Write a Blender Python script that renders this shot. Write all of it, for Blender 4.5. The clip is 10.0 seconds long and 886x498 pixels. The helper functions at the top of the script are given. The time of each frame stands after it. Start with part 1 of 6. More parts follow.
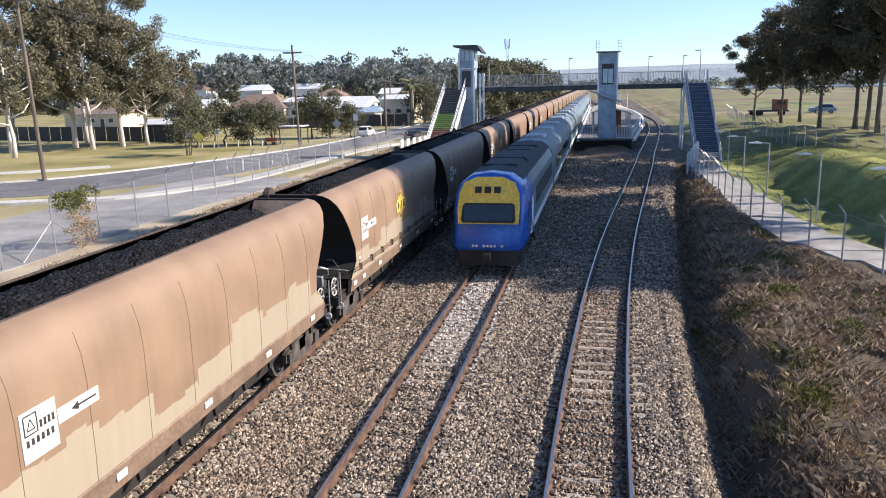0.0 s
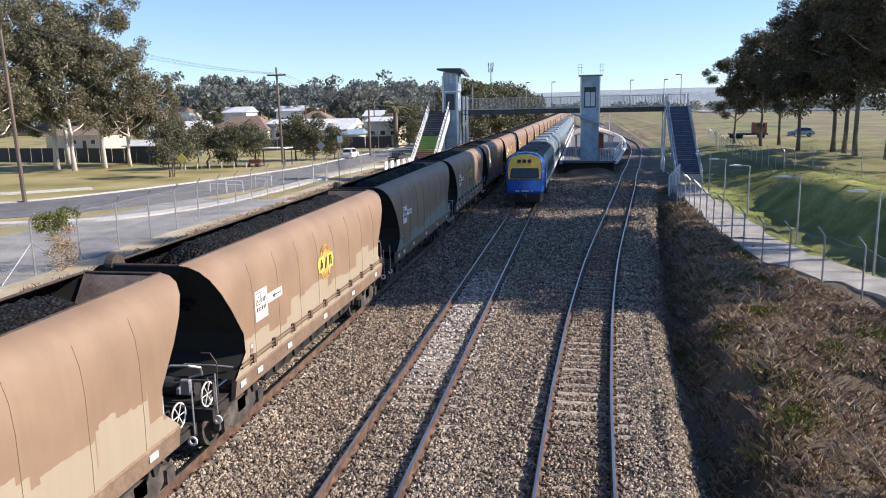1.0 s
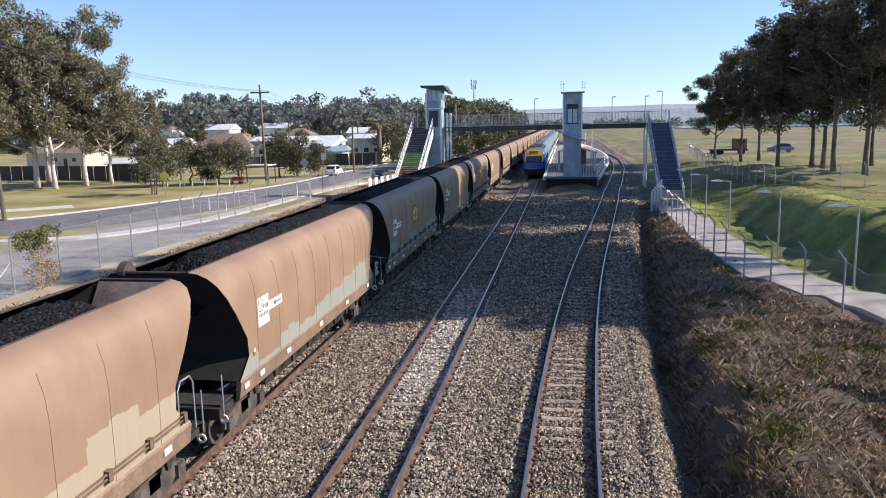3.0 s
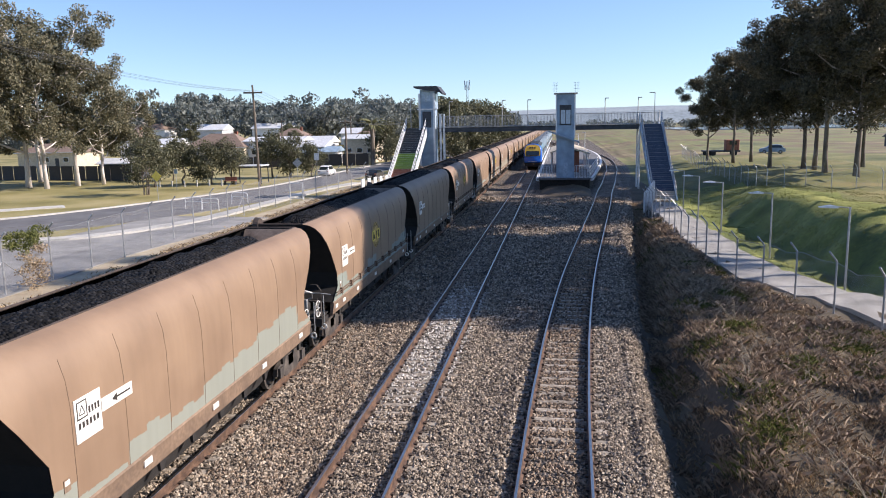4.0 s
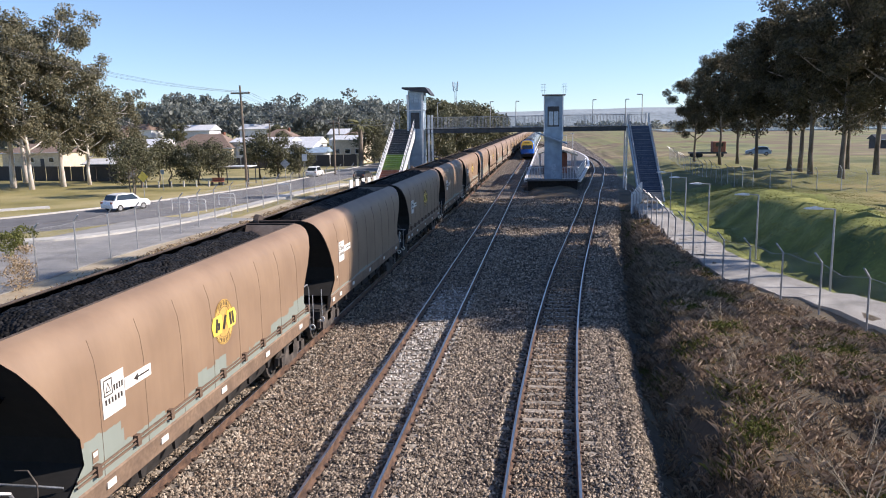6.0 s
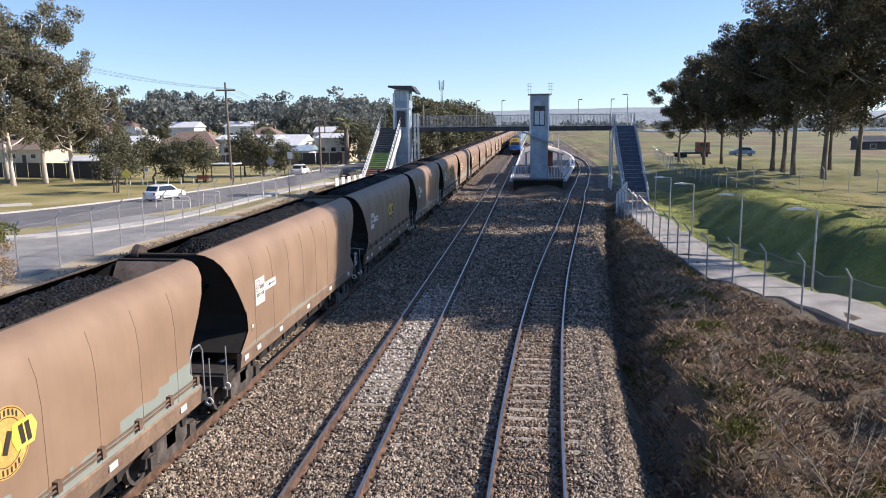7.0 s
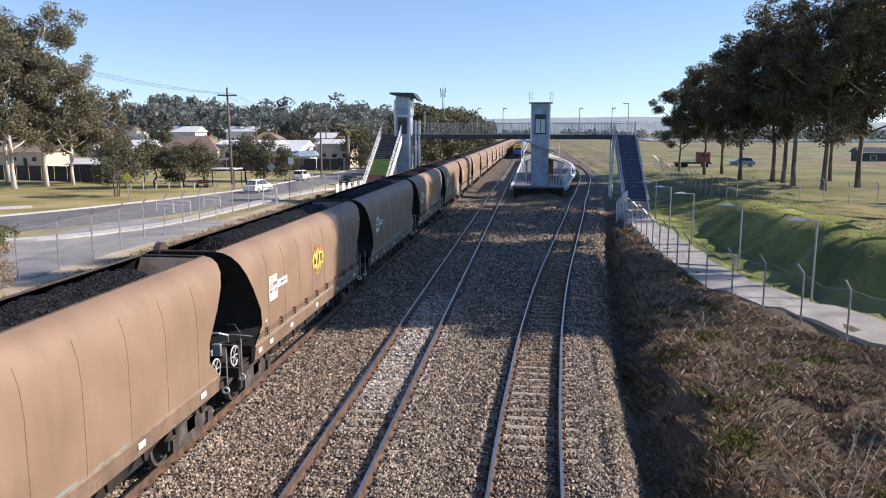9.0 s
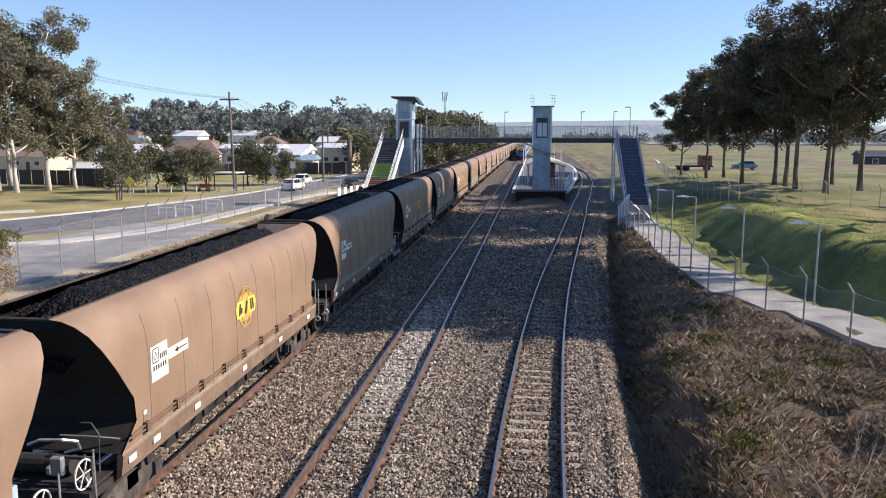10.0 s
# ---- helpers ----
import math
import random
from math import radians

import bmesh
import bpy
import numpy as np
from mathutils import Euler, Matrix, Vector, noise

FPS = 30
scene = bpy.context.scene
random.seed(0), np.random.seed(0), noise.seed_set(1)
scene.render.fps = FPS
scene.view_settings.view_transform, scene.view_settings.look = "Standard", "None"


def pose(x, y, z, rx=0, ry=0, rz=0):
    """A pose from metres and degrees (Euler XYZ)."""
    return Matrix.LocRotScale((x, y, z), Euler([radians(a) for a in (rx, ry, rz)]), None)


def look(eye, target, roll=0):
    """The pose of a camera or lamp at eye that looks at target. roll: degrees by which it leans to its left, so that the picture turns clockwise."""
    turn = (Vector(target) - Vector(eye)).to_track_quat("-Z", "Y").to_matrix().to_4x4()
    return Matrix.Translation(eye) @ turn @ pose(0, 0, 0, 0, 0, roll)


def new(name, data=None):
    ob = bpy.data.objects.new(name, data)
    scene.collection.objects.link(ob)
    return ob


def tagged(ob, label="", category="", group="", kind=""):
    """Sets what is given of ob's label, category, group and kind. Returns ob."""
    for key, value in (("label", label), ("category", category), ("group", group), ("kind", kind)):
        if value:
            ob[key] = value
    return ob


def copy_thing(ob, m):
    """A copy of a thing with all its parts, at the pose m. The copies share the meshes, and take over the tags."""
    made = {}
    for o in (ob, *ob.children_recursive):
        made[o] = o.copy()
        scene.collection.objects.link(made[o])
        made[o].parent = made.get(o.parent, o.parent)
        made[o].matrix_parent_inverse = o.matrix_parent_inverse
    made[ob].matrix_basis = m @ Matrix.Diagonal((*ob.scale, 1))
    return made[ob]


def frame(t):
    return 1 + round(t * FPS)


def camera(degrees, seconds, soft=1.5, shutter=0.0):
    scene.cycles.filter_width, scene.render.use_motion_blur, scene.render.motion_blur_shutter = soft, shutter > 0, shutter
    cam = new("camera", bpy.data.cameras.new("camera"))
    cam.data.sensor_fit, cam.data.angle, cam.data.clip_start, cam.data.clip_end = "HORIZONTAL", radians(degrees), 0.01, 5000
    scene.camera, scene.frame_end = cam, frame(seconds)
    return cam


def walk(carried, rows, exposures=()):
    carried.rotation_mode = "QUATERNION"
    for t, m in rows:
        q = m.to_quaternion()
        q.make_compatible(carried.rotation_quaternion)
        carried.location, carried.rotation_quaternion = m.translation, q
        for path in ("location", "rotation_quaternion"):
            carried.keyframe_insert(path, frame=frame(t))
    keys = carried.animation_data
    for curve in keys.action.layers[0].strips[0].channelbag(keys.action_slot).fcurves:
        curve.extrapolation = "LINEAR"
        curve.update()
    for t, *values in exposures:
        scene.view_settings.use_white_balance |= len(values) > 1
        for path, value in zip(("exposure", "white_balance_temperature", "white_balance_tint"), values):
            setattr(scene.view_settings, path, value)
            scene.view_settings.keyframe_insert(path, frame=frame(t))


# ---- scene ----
EYE = 7.25
cam = camera(60.0, 10.0, soft=1.0)
walk(cam, [
    (0.0, pose(0, 0, EYE, 77.86, 1.26, 11.43)),
    (0.5, pose(0, 0, EYE, 79.03, 1.02, 10.58)),
    (1.0, pose(0, 0, EYE, 79.46, 1.07, 10.25)),
    (1.5, pose(0, 0, EYE, 79.59, 0.92, 9.82)),
    (2.0, pose(0, 0, EYE, 80.12, 0.87, 9.45)),
    (2.5, pose(0, 0, EYE, 80.52, 1.11, 9.21)),
    (4.0, pose(0, 0, EYE, 80.70, 1.06, 8.54)),
    (4.5, pose(0, 0, EYE, 80.58, 1.02, 8.06)),
    (5.0, pose(0, 0, EYE, 80.78, 1.00, 7.86)),
    (6.5, pose(0, 0, EYE, 80.73, 0.66, 7.29)),
    (7.0, pose(0, 0, EYE, 80.66, 0.52, 6.65)),
    (7.5, pose(0, 0, EYE, 80.70, 0.65, 6.54)),
    (8.0, pose(0, 0, EYE, 81.17, 0.56, 6.87)),
    (8.5, pose(0, 0, EYE, 81.11, 0.26, 6.93)),
    (9.0, pose(0, 0, EYE, 81.19, -0.08, 6.73)),
    (9.5, pose(0, 0, EYE, 81.16, 0.04, 7.04)),
    (10.0, pose(0, 0, EYE, 81.46, 0.00, 6.86)),
], exposures=[(0.0, 0.92, 6700, 17), (0.8, 0.82, 6680, 17), (2.5, 0.74, 6650, 18), (10.0, 0.68, 6720, 18)])

# ---- light: low winter sun from the right, clear pale sky ----
SUN_EL, SUN_AZ = 33.0, 9.0          # degrees up; degrees from +x towards +y
world = bpy.data.worlds.new("world")
scene.world = world
world.use_nodes = True
wn = world.node_tree
sky = wn.nodes.new("ShaderNodeTexSky")
sky.sky_type, sky.sun_disc = "NISHITA", False
sky.sun_elevation, sky.sun_rotation = radians(SUN_EL), radians(90 - SUN_AZ)
sky.air_density, sky.dust_density, sky.ozone_density = 1.0, 0.1, 5.5
# the haze band at the horizon is thin: the sky is looked up a little higher
_tc, _up, _nz = wn.nodes.new("ShaderNodeTexCoord"), wn.nodes.new("ShaderNodeVectorMath"), wn.nodes.new("ShaderNodeVectorMath")
_up.operation, _nz.operation = "ADD", "NORMALIZE"
_up.inputs[1].default_value = (0, 0, 0.035)
wn.links.new(_tc.outputs["Generated"], _up.inputs[0])
wn.links.new(_up.outputs[0], _nz.inputs[0])
wn.links.new(_nz.outputs[0], sky.inputs["Vector"])
wn.links.new(sky.outputs[0], wn.nodes["Background"].inputs[0])
wn.nodes["Background"].inputs[1].default_value = 0.115
sun = new("sun", bpy.data.lights.new("sun", "SUN"))
sun.data.energy, sun.data.angle, sun.data.color = 5.0, radians(0.55), (1.0, 0.93, 0.82)
_s = Vector((math.cos(radians(SUN_EL)) * math.cos(radians(SUN_AZ)), math.cos(radians(SUN_EL)) * math.sin(radians(SUN_AZ)), math.sin(radians(SUN_EL))))
sun.matrix_basis = look(_s * 60, (0, 0, 0))

# ---- materials ----
def ramp_node(nt, stops):
    r = nt.nodes.new("ShaderNodeValToRGB")
    el = r.color_ramp.elements
    while len(el) < len(stops):
        el.new(0.5)
    for e, (p, c) in zip(el, stops):
        e.position, e.color = p, (*c, 1)
    return r


def mat(name, cols, scale=3.0, rough=0.8, metal=0.0, bump=0.0, bump_scale=None, fine=None, coords="Object", detail=6.0, stretch=(1, 1, 1), rand=0.0, voro=False, trans=0.0):
    """Noise-coloured surface: cols are the ramp's colours from dark to light; a second finer noise gives grain and relief."""
    m = bpy.data.materials.new(name)
    m.use_nodes = True
    nt = m.node_tree
    bs = nt.nodes["Principled BSDF"]
    tc = nt.nodes.new("ShaderNodeTexCoord")
    mp = nt.nodes.new("ShaderNodeMapping")
    mp.inputs["Scale"].default_value = stretch
    nt.links.new(tc.outputs[coords], mp.inputs[0])
    vec = mp.outputs[0]
    if voro:
        tx = nt.nodes.new("ShaderNodeTexVoronoi")
        tx.inputs["Scale"].default_value = scale
        sep = nt.nodes.new("ShaderNodeSeparateColor")
        nt.links.new(tx.outputs["Color"], sep.inputs[0])
        fac = sep.outputs[0]
        height = tx.outputs["Distance"]
    else:
        tx = nt.nodes.new("ShaderNodeTexNoise")
        tx.inputs["Scale"].default_value = scale
        tx.inputs["Detail"].default_value = detail
        fac = tx.outputs[0]
        height = None
    nt.links.new(vec, tx.inputs["Vector"])
    n = len(cols)
    lo, hi = (0.0, 1.0) if voro else (0.3, 0.7)
    rp = ramp_node(nt, [(lo + (hi - lo) * i / max(1, n - 1), c) for i, c in enumerate(cols)])
    nt.links.new(fac, rp.inputs[0])
    col = rp.outputs[0]
    fn = nt.nodes.new("ShaderNodeTexNoise")
    fn.inputs["Scale"].default_value = fine or scale * 7
    fn.inputs["Detail"].default_value = 5
    nt.links.new(vec, fn.inputs["Vector"])
    mx = nt.nodes.new("ShaderNodeMix")
    mx.data_type, mx.blend_type = "RGBA", "MULTIPLY"
    mx.inputs[0].default_value = 0.55
    fr = ramp_node(nt, [(0.3, (0.55, 0.55, 0.55)), (0.7, (1.25, 1.25, 1.25))])
    nt.links.new(fn.outputs[0], fr.inputs[0])
    nt.links.new(col, mx.inputs[6])
    nt.links.new(fr.outputs[0], mx.inputs[7])
    col = mx.outputs[2]
    if rand:
        oi = nt.nodes.new("ShaderNodeObjectInfo")
        hs = nt.nodes.new("ShaderNodeHueSaturation")
        mr = nt.nodes.new("ShaderNodeMapRange")
        mr.inputs[3].default_value, mr.inputs[4].default_value = 1 - rand, 1 + rand
        nt.links.new(oi.outputs["Random"], mr.inputs[0])
        nt.links.new(mr.outputs[0], hs.inputs["Value"])
        nt.links.new(col, hs.inputs["Color"])
        col = hs.outputs[0]
    nt.links.new(col, bs.inputs["Base Color"])
    bs.inputs["Roughness"].default_value, bs.inputs["Metallic"].default_value = rough, metal
    if trans:
        bs.inputs["Transmission Weight"].default_value = trans
    if bump:
        b = nt.nodes.new("ShaderNodeBump")
        b.inputs["Strength"].default_value = bump
        b.inputs["Distance"].default_value = bump_scale or 0.02
        nt.links.new(height if height is not None else fn.outputs[0], b.inputs["Height"])
        if height is not None:
            b.invert = True
        nt.links.new(b.outputs[0], bs.inputs["Normal"])
    return m


def leaf_mat(name, a, b):
    """Leaves: colour varies from leaf to leaf; a little light passes through."""
    m = bpy.data.materials.new(name)
    m.use_nodes = True
    nt = m.node_tree
    bs = nt.nodes["Principled BSDF"]
    ge = nt.nodes.new("ShaderNodeNewGeometry")
    rp = ramp_node(nt, [(0.0, a), (1.0, b)])
    nt.links.new(ge.outputs["Random Per Island"], rp.inputs[0])
    nt.links.new(rp.outputs[0], bs.inputs["Base Color"])
    bs.inputs["Roughness"].default_value = 0.65
    tl = nt.nodes.new("ShaderNodeBsdfTranslucent")
    nt.links.new(rp.outputs[0], tl.inputs[0])
    ms = nt.nodes.new("ShaderNodeMixShader")
    ms.inputs[0].default_value = 0.32
    nt.links.new(bs.outputs[0], ms.inputs[1])
    nt.links.new(tl.outputs[0], ms.inputs[2])
    nt.links.new(ms.outputs[0], nt.nodes["Material Output"].inputs[0])
    return m


def stone_mat(name, stops):
    """Loose stones: each stone its own tone."""
    m = bpy.data.materials.new(name)
    m.use_nodes = True
    nt = m.node_tree
    bs = nt.nodes["Principled BSDF"]
    ge = nt.nodes.new("ShaderNodeNewGeometry")
    rp = ramp_node(nt, stops)
    nt.links.new(ge.outputs["Random Per Island"], rp.inputs[0])
    nt.links.new(rp.outputs[0], bs.inputs["Base Color"])
    bs.inputs["Roughness"].default_value = 0.9
    return m


def glass_mat(name, tint):
    m = mat(name, [tint, tint], rough=0.05)
    m.node_tree.nodes["Principled BSDF"].inputs["Specular IOR Level"].default_value = 0.9
    return m


def wagon_paint():
    """Brown hopper paint with stepped pale patches low on the sides, vertical streaks and dust."""
    m = bpy.data.materials.new("wagon_paint")
    m.use_nodes = True
    nt = m.node_tree
    N, L = nt.nodes.new, nt.links.new
    bs = nt.nodes["Principled BSDF"]
    tc, oi, sp = N("ShaderNodeTexCoord"), N("ShaderNodeObjectInfo"), N("ShaderNodeSeparateXYZ")
    L(tc.outputs["Object"], sp.inputs[0])

    def math_(op, a, b=None, c=None):
        n = N("ShaderNodeMath")
        n.operation = op
        for i, v in enumerate((a, b, c)):
            if v is None:
                continue
            if isinstance(v, (int, float)):
                n.inputs[i].default_value = v
            else:
                L(v, n.inputs[i])
        return n.outputs[0]

    col_ = N("ShaderNodeSeparateColor")
    L(oi.outputs["Color"], col_.inputs[0])
    amount, hue = col_.outputs[0], col_.outputs[1]
    off = math_("MULTIPLY", col_.outputs[2], 91.0)

    def cells(width, seed):
        """One random number for each stretch of that width along the side."""
        c = math_("FLOOR", math_("DIVIDE", math_("ADD", sp.outputs[1], off), width))
        cv = N("ShaderNodeCombineXYZ")
        L(c, cv.inputs[0])
        L(math_("ADD", off, seed), cv.inputs[1])
        w_ = N("ShaderNodeTexWhiteNoise")
        w_.noise_dimensions = "2D"
        L(cv.outputs[0], w_.inputs[0])
        return w_.outputs[0]

    edge = math_("ADD", math_("MULTIPLY", cells(2.91, 5.0), 0.62), math_("ADD", math_("MULTIPLY", cells(1.457, 9.0), 0.62), math_("MULTIPLY", cells(0.45, 2.0), 0.14)))
    jag = N("ShaderNodeTexNoise")
    jag.inputs["Scale"].default_value = 6.0
    L(tc.outputs["Object"], jag.inputs[0])
    level = math_("ADD", math_("MULTIPLY_ADD", math_("MULTIPLY", edge, amount), 1.9, 1.45), math_("MULTIPLY_ADD", jag.outputs[0], 0.10, -0.05))
    mask = math_("LESS_THAN", sp.outputs[2], level)
    br = N("ShaderNodeTexNoise")
    br.inputs["Scale"].default_value = 0.8
    br.inputs["Detail"].default_value = 8
    L(tc.outputs["Object"], br.inputs[0])
    brown = ramp_node(nt, [(0.3, (0.205, 0.134, 0.086)), (0.7, (0.268, 0.180, 0.116))])
    L(br.outputs[0], brown.inputs[0])
    pale = N("ShaderNodeMix")
    pale.data_type = "RGBA"
    pale.inputs[6].default_value, pale.inputs[7].default_value = (0.33, 0.27, 0.19, 1), (0.22, 0.25, 0.22, 1)
    L(hue, pale.inputs[0])
    mx = N("ShaderNodeMix")
    mx.data_type = "RGBA"
    L(mask, mx.inputs[0])
    L(brown.outputs[0], mx.inputs[6])
    L(pale.outputs[2], mx.inputs[7])
    # streaks running down
    st = N("ShaderNodeTexNoise")
    st.inputs["Scale"].default_value = 1.0
    st.inputs["Detail"].default_value = 6
    mp = N("ShaderNodeMapping")
    mp.inputs["Scale"].default_value = (6, 6, 0.35)
    L(tc.outputs["Object"], mp.inputs[0])
    L(mp.outputs[0], st.inputs[0])
    sr = ramp_node(nt, [(0.3, (0.84, 0.83, 0.82)), (0.62, (1.04, 1.03, 1.02))])
    L(st.outputs[0], sr.inputs[0])
    mu = N("ShaderNodeMix")
    mu.data_type, mu.blend_type = "RGBA", "MULTIPLY"
    mu.inputs[0].default_value = 0.35
    L(mx.outputs[2], mu.inputs[6])
    L(sr.outputs[0], mu.inputs[7])
    L(mu.outputs[2], bs.inputs["Base Color"])
    bs.inputs["Roughness"].default_value = 0.55
    bp = N("ShaderNodeBump")
    bp.inputs["Strength"].default_value, bp.inputs["Distance"].default_value = 0.15, 0.02
    L(br.outputs[0], bp.inputs["Height"])
    L(bp.outputs[0], bs.inputs["Normal"])
    return m


M = {}
# bed under the loose stones, darkened to paint the shade in their gaps
M["ballast"] = mat("ballast", [(0.022, 0.018, 0.015), (0.065, 0.052, 0.042), (0.14, 0.112, 0.09), (0.33, 0.275, 0.22)], scale=15, voro=True, bump=1.0, bump_scale=0.07, fine=0.35)
M["stones"] = stone_mat("stones", [(0.0, (0.05, 0.04, 0.032)), (0.4, (0.17, 0.135, 0.102)), (0.75, (0.32, 0.26, 0.195)), (1.0, (0.48, 0.405, 0.315))])
M["stones_pale"] = stone_mat("dusted_stones", [(0.0, (0.16, 0.145, 0.125)), (0.5, (0.40, 0.37, 0.33)), (1.0, (0.66, 0.63, 0.58))])
M["stones_rust"] = stone_mat("rust_stained_stones", [(0.0, (0.05, 0.034, 0.024)), (0.5, (0.20, 0.145, 0.10)), (1.0, (0.36, 0.27, 0.19))])
M["rail"] = mat("rusty_rail", [(0.04, 0.022, 0.015), (0.10, 0.056, 0.035), (0.17, 0.10, 0.064)], scale=4, rough=0.7, bump=0.3)
M["railhead"] = mat("worn_rail_head", [(0.40, 0.38, 0.365), (0.60, 0.58, 0.56)], scale=5, rough=0.32, metal=1.0, stretch=(1, 0.1, 1))
M["sleeper"] = mat("concrete_sleeper", [(0.15, 0.125, 0.10), (0.26, 0.225, 0.185), (0.38, 0.34, 0.29)], scale=5, rough=0.9, bump=0.4, rand=0.25)
M["clip"] = mat("rail_clip", [(0.03, 0.02, 0.016), (0.07, 0.045, 0.03)], scale=20)
M["ground"] = mat("dry_ground", [(0.035, 0.026, 0.016), (0.075, 0.056, 0.034), (0.13, 0.10, 0.06)], scale=0.25, detail=9, fine=5, bump=0.5, bump_scale=0.06)
M["grass"] = mat("mown_grass", [(0.15, 0.135, 0.04), (0.26, 0.225, 0.085), (0.37, 0.31, 0.155)], scale=0.12, detail=9, fine=6, bump=0.4, bump_scale=0.05)
M["paddock"] = mat("paddock_grass", [(0.07, 0.085, 0.022), (0.15, 0.15, 0.045), (0.26, 0.21, 0.085)], scale=0.09, detail=9, fine=4, bump=0.4, bump_scale=0.06)
M["greengrass"] = mat("green_grass", [(0.05, 0.068, 0.012), (0.13, 0.155, 0.026), (0.27, 0.275, 0.07)], scale=0.3, detail=9, fine=5, bump=0.5, bump_scale=0.08)
M["asphalt"] = mat("asphalt", [(0.17, 0.168, 0.165), (0.24, 0.238, 0.232), (0.31, 0.305, 0.295)], scale=0.5, detail=8, fine=40, bump=0.2)
M["road"] = mat("road_asphalt", [(0.10, 0.10, 0.105), (0.155, 0.155, 0.16)], scale=0.6, detail=8, fine=40, bump=0.2)
M["concrete"] = mat("concrete", [(0.23, 0.22, 0.20), (0.32, 0.31, 0.29), (0.41, 0.395, 0.37)], scale=0.8, detail=8, fine=30, bump=0.2)
M["kerb"] = mat("kerb_concrete", [(0.40, 0.39, 0.36), (0.56, 0.55, 0.52)], scale=2)
M["galv"] = mat("galvanised_steel", [(0.30, 0.31, 0.32), (0.45, 0.46, 0.47)], scale=6, rough=0.5, metal=0.6)
M["white"] = mat("white_paint", [(0.62, 0.63, 0.64), (0.80, 0.80, 0.80)], scale=2, rough=0.5)
M["palegrey"] = mat("pale_blue_grey_cladding", [(0.24, 0.335, 0.43), (0.28, 0.375, 0.47)], scale=0.5, rough=0.5, fine=1.5)
M["darksteel"] = mat("dark_steel", [(0.025, 0.028, 0.035), (0.06, 0.065, 0.075)], scale=2, rough=0.6)
M["bluesteel"] = mat("blue_steel", [(0.025, 0.045, 0.095), (0.06, 0.09, 0.15)], scale=2, rough=0.55)
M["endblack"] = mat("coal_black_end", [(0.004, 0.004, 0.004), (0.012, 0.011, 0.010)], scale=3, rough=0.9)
M["black"] = mat("underframe_black", [(0.012, 0.011, 0.010), (0.035, 0.030, 0.027)], scale=4, rough=0.8, bump=0.3)
M["bogie"] = mat("dusty_bogie_steel", [(0.025, 0.022, 0.020), (0.06, 0.05, 0.043), (0.12, 0.10, 0.085)], scale=3, rough=0.75, bump=0.3)
M["sill"] = mat("dusty_sill_brown", [(0.15, 0.10, 0.068), (0.24, 0.162, 0.108)], scale=1.6, rough=0.75, bump=0.2)
M["coal"] = mat("coal", [(0.004, 0.004, 0.004), (0.008, 0.008, 0.009), (0.024, 0.024, 0.026)], scale=14, voro=True, rough=0.75, bump=1.0, bump_scale=0.08, fine=30)
M["wagon"] = wagon_paint()
M["dustsheet"] = mat("dusty_sheet", [(0.10, 0.075, 0.06), (0.17, 0.13, 0.105), (0.24, 0.185, 0.15)], scale=2.5, rough=0.8, bump=0.2)
M["seam"] = mat("weld_seam", [(0.10, 0.062, 0.042), (0.17, 0.11, 0.072)], scale=5)
# on the lift windows this pale blue paints the sky seen through them
M["paleglass"] = mat("pale_lift_glass", [(0.30, 0.40, 0.50), (0.40, 0.50, 0.60)], scale=1, rough=0.1)
M["rim"] = mat("sooty_rim", [(0.03, 0.024, 0.02), (0.08, 0.055, 0.045)], scale=5)
M["coal"].node_tree.nodes["Principled BSDF"].inputs["Specular IOR Level"].default_value = 0.12
M["plate"] = mat("white_plate", [(0.66, 0.64, 0.58), (0.82, 0.80, 0.75)], scale=3, rough=0.6)
M["ink"] = mat("black_lettering", [(0.02, 0.018, 0.015), (0.04, 0.03, 0.025)], scale=8)
M["yellow"] = mat("emblem_yellow", [(0.72, 0.52, 0.06), (0.85, 0.66, 0.13)], scale=3, rough=0.5)
M["orange"] = mat("emblem_orange", [(0.46, 0.27, 0.075), (0.60, 0.38, 0.11)], scale=3, rough=0.5)
M["xblue"] = mat("train_blue", [(0.006, 0.085, 0.40), (0.014, 0.13, 0.54)], scale=1.5, rough=0.25)
M["xyellow"] = mat("train_yellow", [(0.84, 0.50, 0.05), (0.90, 0.60, 0.10)], scale=1.5, rough=0.35)
M["xroof"] = mat("train_roof_grey", [(0.09, 0.12, 0.14), (0.18, 0.225, 0.25)], scale=1.0, rough=0.5)
M["xdark"] = mat("train_roof_dark", [(0.008, 0.009, 0.012), (0.03, 0.033, 0.04)], scale=1.5, rough=0.75)
M["xteal"] = mat("train_teal", [(0.05, 0.12, 0.17), (0.10, 0.19, 0.24)], scale=1.2, rough=0.35)
M["glass"] = glass_mat("dark_glass", (0.02, 0.03, 0.035))
M["bark"] = mat("gum_bark", [(0.09, 0.07, 0.055), (0.17, 0.14, 0.11), (0.34, 0.30, 0.26)], scale=1.5, rough=0.9, bump=0.5, stretch=(1, 1, 0.3))
M["palebark"] = mat("pale_gum_bark", [(0.38, 0.33, 0.28), (0.62, 0.57, 0.52), (0.75, 0.70, 0.65)], scale=1.2, rough=0.85, bump=0.3, stretch=(1, 1, 0.3))
M["leaf_r"] = leaf_mat("gum_leaves_dark", (0.030, 0.030, 0.018), (0.135, 0.118, 0.070))
M["leaf_l"] = leaf_mat("gum_leaves_olive", (0.085, 0.086, 0.05), (0.25, 0.225, 0.14))
